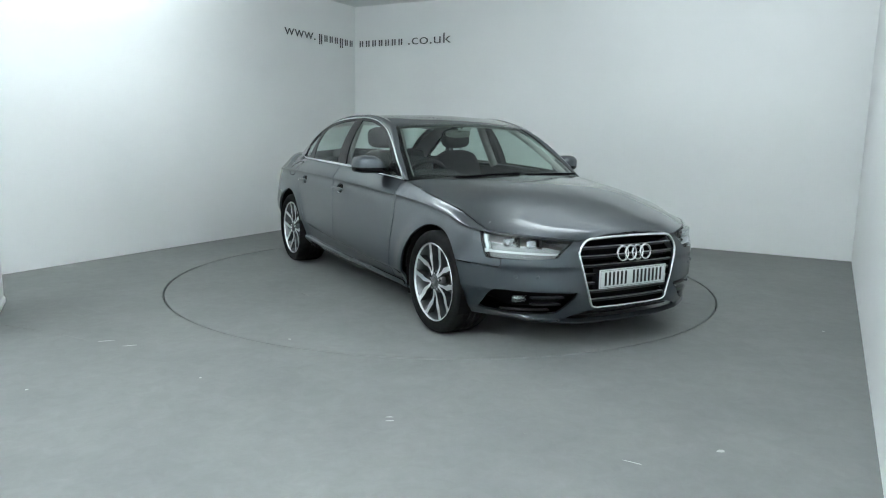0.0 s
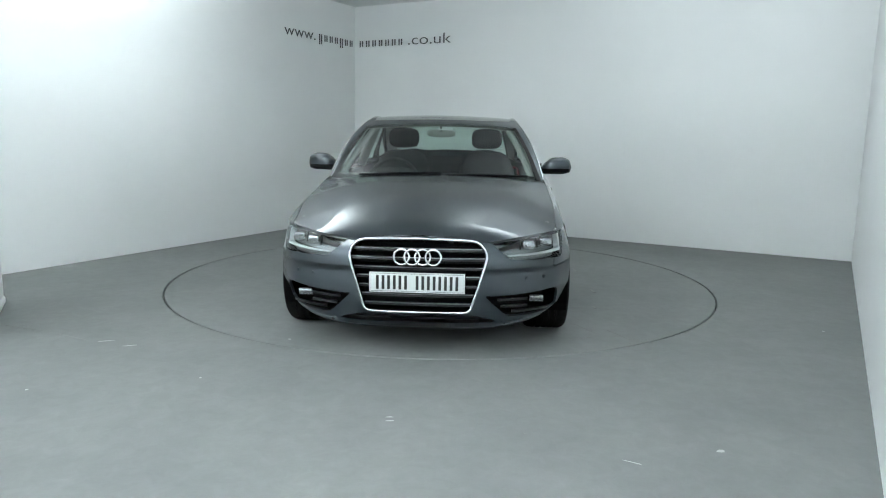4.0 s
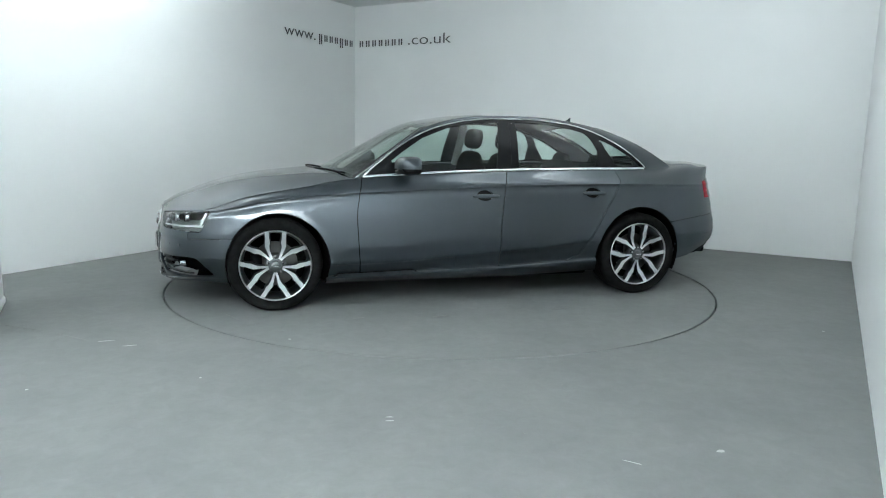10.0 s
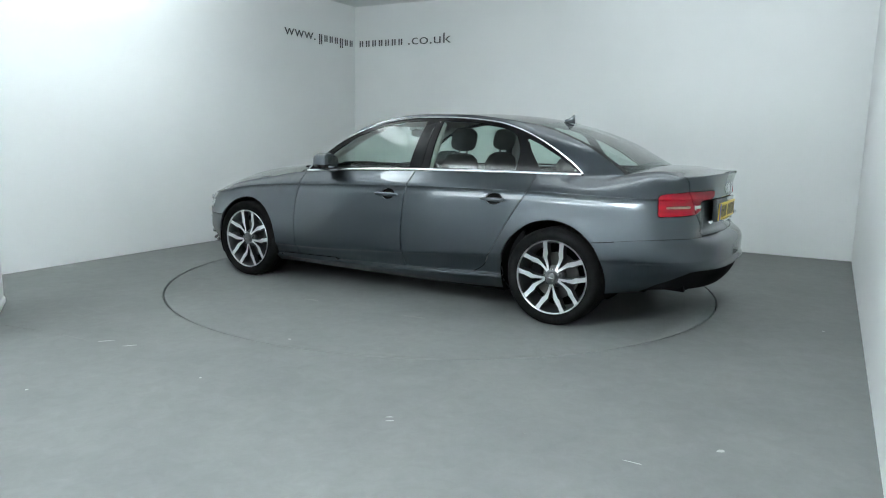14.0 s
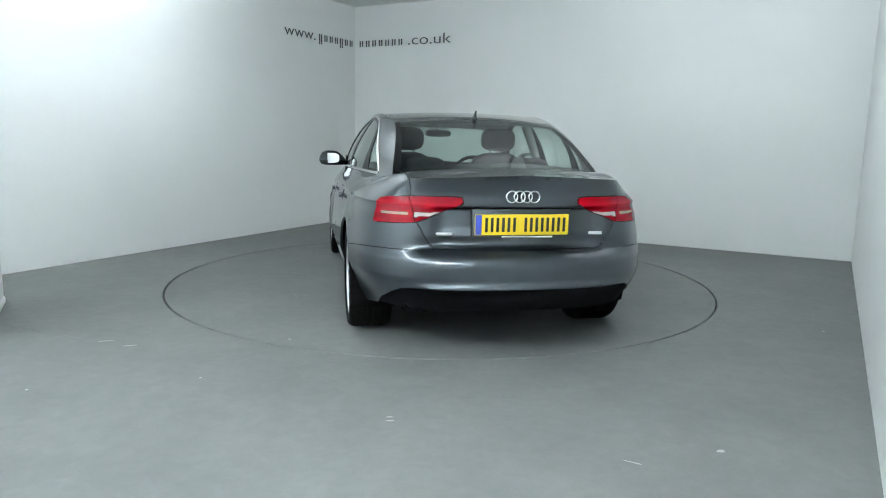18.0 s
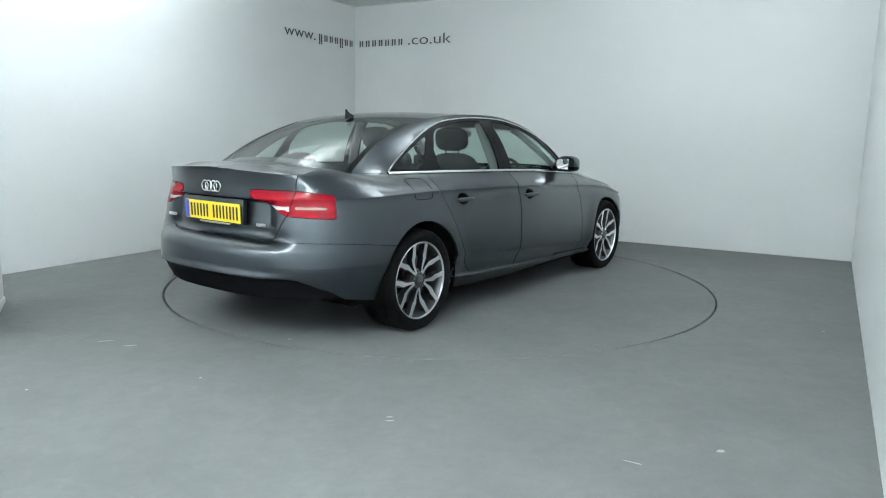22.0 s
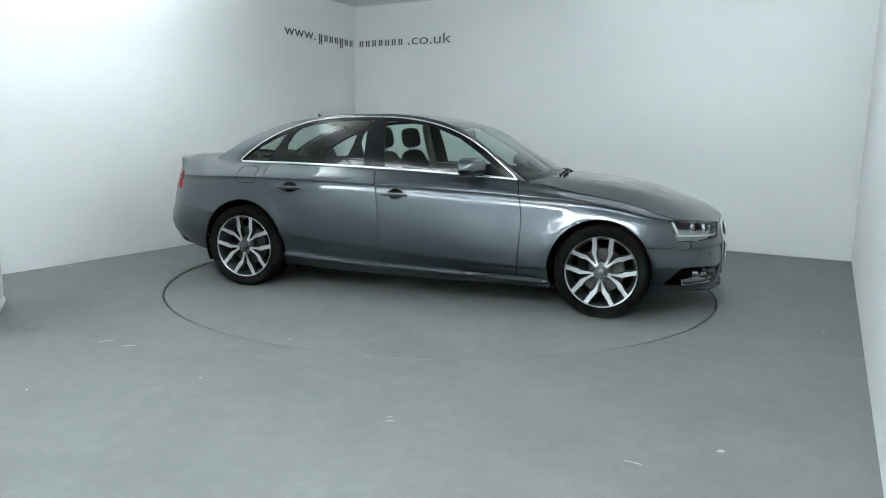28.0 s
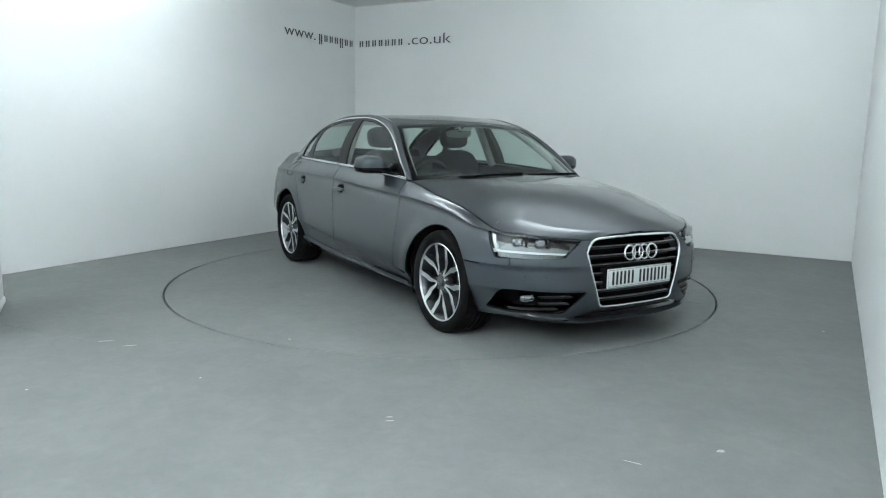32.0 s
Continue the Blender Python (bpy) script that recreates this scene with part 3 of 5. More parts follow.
# roof skin, windscreen and rear window across the car
C_KNOTS = [(0, 1.045, 0.934), (0.12, 0.665, 1.128), (0.25, 0.275, 1.318), (0.33, 0.07, 1.362), (0.5, -0.35, 1.392), (0.65, -0.76, 1.384), (0.76, -1.09, 1.342), (0.88, -1.47, 1.217), (1, -1.88, 1.044)]
C_PTS = np.stack([smooth_line([(k[0], k[1]) for k in C_KNOTS])(s_of), np.zeros(S_N), smooth_line([(k[0], k[2]) for k in C_KNOTS])(s_of)], 1)
across = np.zeros((S_N, COLS + 1, 3))
for i in range(S_N):
    for j in range(COLS + 1):
        t = j / COLS
        across[i, j] = E_PTS[i] * (1 - t) + C_PTS[i] * t
        e = 1 - (1 - t) ** 2.0
        for c in (0, 2):
            across[i, j, c] = E_PTS[i][c] + (C_PTS[i][c] - E_PTS[i][c]) * e
S_SCREEN, S_REAR = int(0.25 * S_N), int(0.765 * S_N)
grid(body, across[S_SCREEN:S_REAR + 1], 3)
bmesh.ops.remove_doubles(body, verts=body.verts, dist=0.0015)


def eased(bm, weight, rounds):
    """Evens out the skin where weight says so; open edges stay."""
    picked = [(v, weight(v), [e.other_vert(v) for e in v.link_edges]) for v in bm.verts]
    picked = [(v, 0.5 * w, near) for v, w, near in picked if w > 0.01 and not any(e.is_boundary for e in v.link_edges)]
    for _ in range(rounds):
        moved_to = [(v, v.co.lerp(sum((n.co for n in near), Vector()) / len(near), w)) for v, w, near in picked]
        for v, co in moved_to:
            v.co = co


ramp01 = lambda a, lo, hi: min(1.0, max(0.0, (a - lo) / (hi - lo)))
eased(body, lambda v: ramp01(-v.co.x, 1.47, 1.62) * ramp01(v.co.x, -2.14, -2.04) * ramp01(v.co.z, 0.885, 0.915), 40)
eased(body, lambda v: ramp01(v.co.x, 0.95, 1.05) * ramp01(-v.co.x, -2.14, -2.05) if all(f.material_index == 1 for f in v.link_faces) else 0.0, 25)


# ---- cutting the skin into panels ----
def cut(bm, f, reach=None):
    val = {v: f(v.co) for v in bm.verts}
    zero = set()
    for e in list(bm.edges):
        a, b = e.verts
        if a in zero or b in zero:
            continue
        if (val[a] > 0) == (val[b] > 0):
            continue
        lo, hi = 0.0, 1.0
        pa, pb, sa = a.co.copy(), b.co.copy(), val[a] > 0
        for _ in range(14):
            mid = (lo + hi) / 2
            if (f(pa.lerp(pb, mid)) > 0) == sa:
                lo = mid
            else:
                hi = mid
        t = (lo + hi) / 2
        if t < 0.06:
            a.co = pa.lerp(pb, t)
            zero.add(a)
        elif t > 0.94:
            b.co = pa.lerp(pb, t)
            zero.add(b)
        else:
            zero.add(bmesh.utils.edge_split(e, a, t)[1])
    for face in list({fc for v in zero for fc in v.link_faces}):
        on = [v for v in face.verts if v in zero]
        if len(on) == 2:
            i, j = list(face.verts).index(on[0]), list(face.verts).index(on[1])
            n = len(face.verts)
            if (i - j) % n not in (1, n - 1):
                bmesh.utils.face_split(face, on[0], on[1])


def inside(poly):
    """Signed distance to a polygon, positive within."""
    p = np.array(poly, float)
    q = np.roll(p, -1, 0)
    d = q - p
    dd = (d * d).sum(1)
    def f(a, b):
        w = np.array((a, b)) - p
        t = np.clip((w * d).sum(1) / dd, 0, 1)
        dist = np.hypot(*(w - d * t[:, None]).T).min()
        c = ((p[:, 1] > b) != (q[:, 1] > b)) & (a < (q[:, 0] - p[:, 0]) * (b - p[:, 1]) / np.where(q[:, 1] == p[:, 1], 1e-9, q[:, 1] - p[:, 1]) + p[:, 0])
        return dist if c.sum() % 2 else -dist
    return f


def on_line(knots):
    """x of a seam by its height."""
    return smooth_line([(z, x) for x, z in knots])


seam_a = on_line([(0.79, 0.93), (0.813, 0.82), (0.839, 0.638), (0.833, 0.472), (0.814, 0.20)])
seam_b = on_line([(-0.30, 1.0), (-0.262, 0.858), (-0.235, 0.656), (-0.226, 0.49), (-0.229, 0.364), (-0.236, 0.2)])
seam_c = on_line([(-1.221, 1.02), (-1.222, 0.94), (-1.218, 0.89), (-1.195, 0.845), (-1.099, 0.688), (-0.943, 0.418), (-0.868, 0.320), (-0.80, 0.285), (-0.70, 0.25)])
wing_seam = smooth_line([(1.5, 0.515), (1.75, 0.505), (1.95, 0.50)])
rear_seam = smooth_line([(-2.4, 0.622), (-2.2, 0.622), (-2.0, 0.612), (-1.72, 0.580), (-1.5, 0.56)])

head_in = inside([(0.95, 0.7), (0.8, 0.69), (0.7, 0.681), (0.58, 0.669), (0.46, 0.657), (0.405, 0.651), (0.408, 0.642), (0.5, 0.567), (0.52, 0.56), (0.6, 0.556), (0.7, 0.552), (0.802, 0.551), (0.95, 0.551)])
drl_in = inside([(0.485, 0.586), (0.60, 0.590), (0.745, 0.595), (0.95, 0.600), (0.95, 0.584), (0.74, 0.580), (0.60, 0.577), (0.495, 0.576)])
tail_in = inside([(0.318, 0.885), (0.328, 0.899), (0.36, 0.906), (0.6, 0.904), (0.7, 0.893), (0.765, 0.876), (0.95, 0.855), (0.95, 0.748), (0.764, 0.752), (0.69, 0.757), (0.565, 0.764), (0.4, 0.83), (0.322, 0.868)])
strip_in = inside([(0.442, 0.815), (0.5, 0.8175), (0.566, 0.8185), (0.566, 0.799), (0.49, 0.799)])
strip2_in = inside([(0.6, 0.8185), (0.735, 0.815), (0.735, 0.803), (0.6, 0.803)])
grille_in = inside([(-0.1, 0.668), (0.0, 0.668), (0.29, 0.660), (0.335, 0.646), (0.372, 0.60), (0.378, 0.575), (0.368, 0.53), (0.29, 0.285), (0.27, 0.272), (0.245, 0.268), (-0.1, 0.268)])
fog_in = inside([(0.375, 0.357), (0.5, 0.361), (0.64, 0.368), (0.74, 0.374), (0.78, 0.37), (0.792, 0.345), (0.795, 0.252), (0.78, 0.243), (0.7, 0.238), (0.52, 0.24), (0.49, 0.247)])
slot_in = inside([(-0.1, 0.250), (0.30, 0.250), (0.40, 0.226), (0.43, 0.215), (0.40, 0.207), (-0.1, 0.204)])
lid_in = inside([(-0.1, 0.620), (0.44, 0.624), (0.485, 0.640), (0.515, 0.68), (0.545, 0.74), (0.583, 0.80), (0.588, 0.9), (0.60, 1.2), (-0.1, 1.2)])
diff_in = inside([(-0.1, 0.420), (0.58, 0.419), (0.645, 0.413), (0.69, 0.380), (0.73, 0.33), (0.74, 0.20), (-0.1, 0.20)])
far = lambda f, ahead: (lambda c: f(c.y, c.z) if (c.x > 1.55 if ahead else c.x < -1.75) else -0.2)
# the lamps end towards the wheels on slanting lines
lamp_front = lambda c: min(far(head_in, True)(c), c.x - (1.826 + (0.686 - c.z) * 0.50)) if c.x > 1.55 else -0.2
lamp_end = lambda z: 1.826 + (0.686 - z) * 0.50
guide_front = lambda c: min(lamp_front(c), max(far(drl_in, True)(c), min(lamp_end(c.z) + 0.034 - c.x, c.z - 0.582, c.x - lamp_end(c.z) - 0.014))) if c.x > 1.55 else -0.2
lamp_rear = lambda c: min(far(tail_in, False)(c), -2.032 - 0.10 * (0.876 - c.z) - c.x) if c.x < -1.75 else -0.2
lamp_split = lambda z: 0.579 + 0.19 * (z - 0.834)

cup_front = lambda x, z: 0.06 * (1 - math.hypot((x + 0.098) / 0.060, (z - 0.793) / 0.036))
cup_rear = lambda x, z: 0.06 * (1 - math.hypot((x + 0.973) / 0.060, (z - 0.809) / 0.036))
CUTS = [
    lambda c: math.hypot(c.x - 1.386, c.z - 0.325) - 0.350 if c.x > 0.5 and c.y > 0.3 else 1.0,
    lambda c: math.hypot(c.x + 1.395, c.z - 0.338) - 0.357 if c.x < -0.5 and c.y > 0.3 else 1.0,
    lambda c: c.x - float(seam_a(c.z)) if c.z < 0.99 else 1.0,
    lambda c: c.x - float(seam_b(c.z)) if c.z < 0.99 and abs(c.x) < 0.5 else 1.0,
    lambda c: c.x - float(seam_c(c.z)) if c.z < 0.995 and c.x > -1.4 else (-1.0 if c.x < -0.7 else 1.0),
    lambda c: c.z - float(wing_seam(c.x)) if 1.6 < c.x < 2.05 and c.y > 0.5 else -1.0,
    lambda c: c.z - float(rear_seam(c.x)) if c.x < -1.6 and c.z < 0.8 else 1.0,
    lamp_front, far(grille_in, True), far(fog_in, True), far(slot_in, True), guide_front,
    lamp_rear, far(lid_in, False), far(strip_in, False), far(strip2_in, False), far(diff_in, False),
    lambda c: cup_front(c.x, c.z) if c.y > 0.6 else -1.0,
    lambda c: cup_rear(c.x, c.z) if c.y > 0.6 else -1.0,
    lambda c: c.y - lamp_split(c.z) if c.x < -1.9 and 0.7 < c.z < 0.93 else 1.0,
]
for f in CUTS:
    cut(body, f)


FOOT = SKIN[:, int(np.argmin(np.abs(ROWS - 1.05)))]
foot_z = lambda x: float(np.interp(-x, -FOOT[:, 0], FOOT[:, 2]))


def panel_of(face):
    c = face.calc_center_median()
    x, y, z = c
    tag = face.material_index
    if tag == 1:
        return "bonnet"
    if tag == 3:
        return "roof"
    if tag == 2:
        return "boot_lid" if lid_in(y, 1.0) > 0 else "rear_wing"
    if math.hypot(x - 1.386, z - 0.325) < 0.350 or math.hypot(x + 1.395, z - 0.338) < 0.357:
        return ""
    if x > 1.55:
        if lamp_front(c) > 0:
            return "head_guide" if guide_front(c) > 0 else "headlamp"
        for f, hole in ((grille_in, "grille_hole"), (fog_in, "fog_hole"), (slot_in, "slot_hole")):
            if f(y, z) > 0:
                return hole
        if x > 1.98 or y < 0.5 or z < float(wing_seam(x)):
            return "front_bumper"
        return "front_wing"
    if x < -1.75:
        if lamp_rear(c) > 0:
            if strip_in(y, z) > 0:
                return "tail_strip"
            if strip2_in(y, z) > 0:
                return "tail_amber"
            return "tail_outer" if y > lamp_split(z) else "tail_inner"
        if diff_in(y, z) > 0:
            return "diffuser"
        if lid_in(y, z) > 0:
            return "boot_lid"
    if x < -1.6 and z < float(rear_seam(x)):
        return "rear_bumper"
    if x < -2.15 and z < 0.63 and y < 0.47:
        return "rear_bumper"
    if x > 1.3 and z < 0.3:
        return "front_bumper"
    if -1.2 < x < 1.1 and z < foot_z(x):
        return "sill"
    if x > float(seam_a(z)):
        return "front_wing"
    if max(cup_front(x, z), cup_rear(x, z)) > 0:
        return "cup_front" if x > -0.5 else "cup_rear"
    if x > float(seam_b(z)):
        return "front_door"
    if x > float(seam_c(z)):
        return "rear_door"
    return "rear_wing"


body.normal_update()
body.verts.ensure_lookup_table()
body.verts.index_update()
PV = np.array([v.co[:] for v in body.verts])
faces_by_tag = [[v.index for v in f.verts] for f in body.faces]
tags = [f.material_index for f in body.faces]
names = [panel_of(f) for f in body.faces]
PN = {k: np.zeros_like(PV) for k in range(4)}
for f, tag in zip(faces_by_tag, tags):
    p = PV[f]
    n = sum(np.cross(p[k] - p[0], p[(k + 1) % len(f)] - p[0]) for k in range(1, len(f)))
    c = p.mean(0)
    if n @ (c - np.array([np.clip(c[0], -1.2, 1.2), 0.0, 0.55])) < 0:
        n = -n
        f.reverse()
    PN[tag][f] += n / (np.linalg.norm(n) ** 0.5 + 1e-12)
unit = lambda n: n / (np.linalg.norm(n, axis=-1, keepdims=True) + 1e-12)
own = {k: unit(v) for k, v in PN.items()}
whole = sum(PN.values())
extra_v, extra_n, moved = [], [], {}
for tag in (1, 2):
    for i in np.nonzero((np.linalg.norm(PN[0], axis=1) > 0) & (np.linalg.norm(PN[tag], axis=1) > 0))[0]:
        if (tag == 2 and PV[i][0] < -2.12) or (tag == 1 and (own[0][i] @ own[tag][i] < 0.80 or PV[i][0] > 1.98)):
            moved[tag, i] = len(PV) + len(extra_v)
            extra_v.append(PV[i])
            extra_n.append(PN[tag][i])
            whole[i] = PN[0][i]
for f, tag in zip(faces_by_tag, tags):
    f[:] = [moved.get((tag, i), i) for i in f]
PV, PN = np.vstack([PV, extra_v]), np.vstack([whole, extra_n])
groups = {}
for f, n in zip(faces_by_tag, names):
    groups.setdefault(n, []).append(f)
mid = np.abs(PV[:, 1]) < 1e-6
PN[mid, 1] = 0
PN /= np.linalg.norm(PN, axis=1)[:, None] + 1e-12
body.free()


def panel_mesh(faces, mat, side, gap=0.0036, depth=0.016, push=0.0):
    """One pressed panel with turned-in edges. side: 1 left, -1 right, 0 both halves joined at the middle."""
    verts, normals, out, index = [], [], [], {}
    def vert(i, s):
        key = (i, s if abs(PV[i][1]) > 1e-6 or side else 1)
        if key not in index:
            index[key] = len(verts)
            verts.append(PV[i] * (1, s, 1))
            normals.append(PN[i] * (1, s, 1))
        return index[key]
    for s in ((1, -1) if side == 0 else (side,)):
        for f in faces:
            g = [vert(i, s) for i in f]
            out.append(g if s == 1 else g[::-1])
    verts, normals = np.array(verts), np.array(normals)
    spot = {}
    place = [spot.setdefault(tuple(np.round(p, 5)), k) for k, p in enumerate(verts)]
    edges = [(a, b) for f in out for a, b in zip(f, f[1:] + f[:1])]
    known = {(place[a], place[b]) for a, b in edges}
    rim = [(a, b) for a, b in edges if (place[b], place[a]) not in known]
    pull = np.zeros_like(verts)
    for a, b in rim:
        d = verts[b] - verts[a]
        n = normals[a] + normals[b]
        inw = np.cross(n, d)
        inw /= np.linalg.norm(inw) + 1e-12
        pull[a] += inw
        pull[b] += inw
    pull /= np.linalg.norm(pull, axis=1)[:, None] + 1e-12
    on_mid = (np.abs(verts[:, 1]) < 1e-6)
    verts = verts + pull * gap + normals * push
    if depth:
        base = len(verts)
        ids = sorted({i for e in rim for i in e})
        new_id = {i: base + 2 * k for k, i in enumerate(ids)}
        extra, extra_n = [], []
        for i in ids:
            extra += [verts[i], verts[i] - normals[i] * depth]
            extra_n += [-pull[i], -pull[i]]
        verts, normals = np.vstack([verts, extra]), np.vstack([normals, extra_n])
        for a, b in rim:
            out.append([new_id[b], new_id[a], new_id[a] + 1, new_id[b] + 1])
    return mesh_of(verts, out, mat, normals)


bonnet = part("bonnet", panel_mesh(groups["bonnet"], PAINT, 0), car)
roof = part("roof", panel_mesh(groups["roof"], PAINT, 0, 0.0), car)
boot_lid = part("boot_lid", panel_mesh(groups["boot_lid"], PAINT, 0), car)
front_bumper = part("front_bumper", panel_mesh(groups["front_bumper"], PAINT, 0, 0.0018), car)
rear_bumper = part("rear_bumper", panel_mesh(groups["rear_bumper"], PAINT, 0, 0.0018), car)
diffuser = part("lower_bumper_trim", panel_mesh(groups["diffuser"], BLACK, 0, push=-0.006), rear_bumper, "black plastic lower bumper trim")
doors, lamps_of = {}, {}
for s in (1, -1):
    part("front_wing", panel_mesh(groups["front_wing"], PAINT, s), car)
    doors["f", s] = part("front_door", panel_mesh(groups["front_door"], PAINT, s), car)
    doors["r", s] = part("rear_door", panel_mesh(groups["rear_door"], PAINT, s), car)
    part("rear_wing", panel_mesh(groups["rear_wing"], PAINT, s, 0.0015), car)
    part("sill", panel_mesh(groups["sill"], PAINT, s, 0.0012), car)
    lamp = lamps_of[s] = part("headlamp", panel_mesh(groups["headlamp"] + groups["head_guide"], LENS, s, 0.003, 0.01), car, "clear headlamp with a white light guide")
    part("lamp_bowl", panel_mesh(groups["headlamp"], LAMP_DARK, s, 0.0, 0.045, push=-0.058), lamp, "dark grey lamp bowl")
    part("light_guide", panel_mesh(groups["head_guide"], LAMP_WHITE, s, 0.001, 0.03, push=-0.012), lamp, "white light guide")
    lens = part("rear_lamp", panel_mesh(groups["tail_outer"], RED, s, 0.002, 0.03, push=0.003), car, "red rear lamp on the wing")
    lens2 = part("boot_lamp", panel_mesh(groups["tail_inner"], RED, s, 0.002, 0.03, push=0.003), boot_lid, "red rear lamp on the boot lid")
    part("reversing_strip", panel_mesh(groups["tail_strip"], WHITE_CLEAR, s, 0.0, 0.01, push=0.001), lens2, "pale clear reversing strip")
    part("indicator_strip", panel_mesh(groups["tail_amber"], RED_CLEAR, s, 0.0, 0.01, push=0.001), lens, "pale amber indicator strip")
# black sheets behind the seams, their colour standing in for the shade there
inner_faces = [f for n in ("front_wing", "front_door", "rear_door", "rear_wing", "sill") for f in groups[n]]
for s in (1, -1):
    part("inner_body", panel_mesh(inner_faces, INNER, s, 0.004, 0.0, push=-0.015), car, "black inner sheet standing in for shade in the seams")
low_lid = [f for f in groups["boot_lid"] if PV[f][:, 2].max() < 0.96]
part("inner_boot", panel_mesh(low_lid + groups["rear_bumper"] + groups["tail_outer"] + groups["tail_inner"] + groups["tail_strip"] + groups["tail_amber"], INNER, 0, 0.004, 0.0, push=-0.035), car, "black inner sheet standing in for shade in the seams")


# ---- wheels ----
def spoke_mesh(sign):
    """One leg of a twin spoke: bright machined face, dark painted sides."""
    turn = lambda r: np.interp(r, [0.05, 0.072, 0.10, 0.140, 0.152, 0.165, 0.20, 0.240], [5.0, 8.5, 10.5, 13.0, 14.8, 17.0, 19.8, 22.0])
    wide = lambda r: np.interp(r, [0.05, 0.10, 0.135, 0.156, 0.20, 0.240], [0.016, 0.018, 0.026, 0.037, 0.028, 0.033])
    face = smooth_line([(0.05, -0.012), (0.10, -0.020), (0.17, -0.014), (0.240, -0.006)])
    rr = [0.05, 0.075, 0.10, 0.125, 0.140, 0.148, 0.156, 0.165, 0.18, 0.20, 0.22, 0.240]
    verts, faces, mats = [], [], []
    for r in rr:
        a = radians(90 + sign * float(turn(r)))
        h = float(wide(r)) / 2 / r
        y = float(face(r))
        for da, dy in ((-h, 0), (h, 0), (h * 1.15, -0.006), (h * 1.5, -0.038), (-h * 1.5, -0.038), (-h * 1.15, -0.006)):
            verts.append((r * math.cos(a + da), y + dy, r * math.sin(a + da)))
    for i in range(len(rr) - 1):
        b, c = i * 6, i * 6 + 6
        for k in range(6):
            faces.append((b + k, b + (k + 1) % 6, c + (k + 1) % 6, c + k))
            mats.append(0 if k == 0 else 1)
    n = len(verts) - 6
    faces += [(5, 4, 3, 2, 1, 0), tuple(range(n, n + 6))]
    mats += [1, 1]
    bm = bmesh.new()
    vs = [bm.verts.new(v) for v in verts]
    for f, m in zip(faces, mats):
        bm.faces.new([vs[i] for i in f]).material_index = m
    me = from_bm(bm, ALLOY)
    me.materials.append(ALLOY_DARK)
    return me


def tyre_mesh():
    prof = [(0.236, -0.010), (0.244, 0.000), (0.258, 0.010), (0.280, 0.016), (0.300, 0.014), (0.312, 0.004), (0.3195, -0.010), (0.3232, -0.026)]
    for y in (-0.060, -0.098, -0.136, -0.174):
        prof += [(0.3240, y + 0.006), (0.3165, y + 0.004), (0.3165, y - 0.004), (0.3240, y - 0.006)]
    prof += [(0.3232, -0.208), (0.3195, -0.224), (0.312, -0.238), (0.300, -0.246), (0.28, -0.248), (0.244, -0.235)]
    me = lathe(prof, RUBBER, 96)
    for v in me.vertices:
        v.co.z = max(v.co.z, -HUB_Z + 0.0006)
    return me


def wheel(spin):
    ob = part("wheel", lathe([(0.2355, -0.006), (0.228, -0.020), (0.222, -0.045), (0.216, -0.10), (0.222, -0.20), (0.238, -0.232)], ALLOY_GREY, 96))
    part("rim_lip", lathe([(0.2455, -0.004), (0.2465, 0.002), (0.243, 0.005), (0.2395, 0.003), (0.2365, -0.006)], ALLOY, 96), ob, "polished rim edge")
    part("tyre", tyre_mesh(), ob, "black low-profile rubber tyre")
    spokes = [spoke_mesh(1), spoke_mesh(-1)]
    for k in range(5):
        for me in spokes:
            s = part("spoke", me, ob)
            s.matrix_basis = Matrix.Rotation(radians(72 * k + spin), 4, "Y")
    part("hub", lathe([(0.0, -0.016), (0.030, -0.016), (0.034, -0.020), (0.052, -0.020), (0.068, -0.030), (0.074, -0.055), (0.0, -0.055)], ALLOY_GREY, 48), ob, "grey wheel hub")
    cap = part("hub_cap", lathe([(0.0, 0.001), (0.024, 0.000), (0.029, -0.004), (0.030, -0.016), (0.0, -0.018)], ALLOY_GREY, 40), ob, "grey hub cap with a silver emblem")
    for k in range(4):
        ring = lathe([(0.0052, 0), (0.0068, 0.0015), (0.0068, -0.001), (0.0052, -0.001)], SILVER, 16)
        part("emblem_ring", ring, cap).location = (-0.0135 + 0.009 * k, 0.0015, 0.0)
    for k in range(5):
        b = part("wheel_bolt", lathe([(0.0, -0.006), (0.007, -0.006), (0.009, -0.010), (0.0095, -0.026), (0.013, -0.028), (0.013, -0.032), (0.0, -0.032)], CHROME, 12), ob, "chrome wheel bolt")
        a = radians(72 * k + 36 + 90 + spin)
        b.location = (0.052 * math.cos(a), 0.0, 0.052 * math.sin(a))
    part("brake_disc", lathe([(0.0, -0.075), (0.075, -0.075), (0.078, -0.085), (0.155, -0.085), (0.155, -0.107), (0.0, -0.107)], STEEL, 56), ob, "bare steel brake disc")
    part("caliper", box((0.09, -0.125, -0.075), (0.165, -0.066, 0.075), BLACK, 0.012), ob, "dark brake caliper")
    part("wheel_back", lathe([(0.0, -0.15), (0.214, -0.15), (0.214, -0.16), (0.0, -0.16)], INNER, 40), ob, "dark backing plate")
    return ob


wheel_one = wheel(35)
wheel_one.parent = car
wheel_one.matrix_basis = pose(AXLE_F, 0.874, HUB_Z)
tagged(wheel_one, "polished ten-spoke alloy wheel with a black tyre")
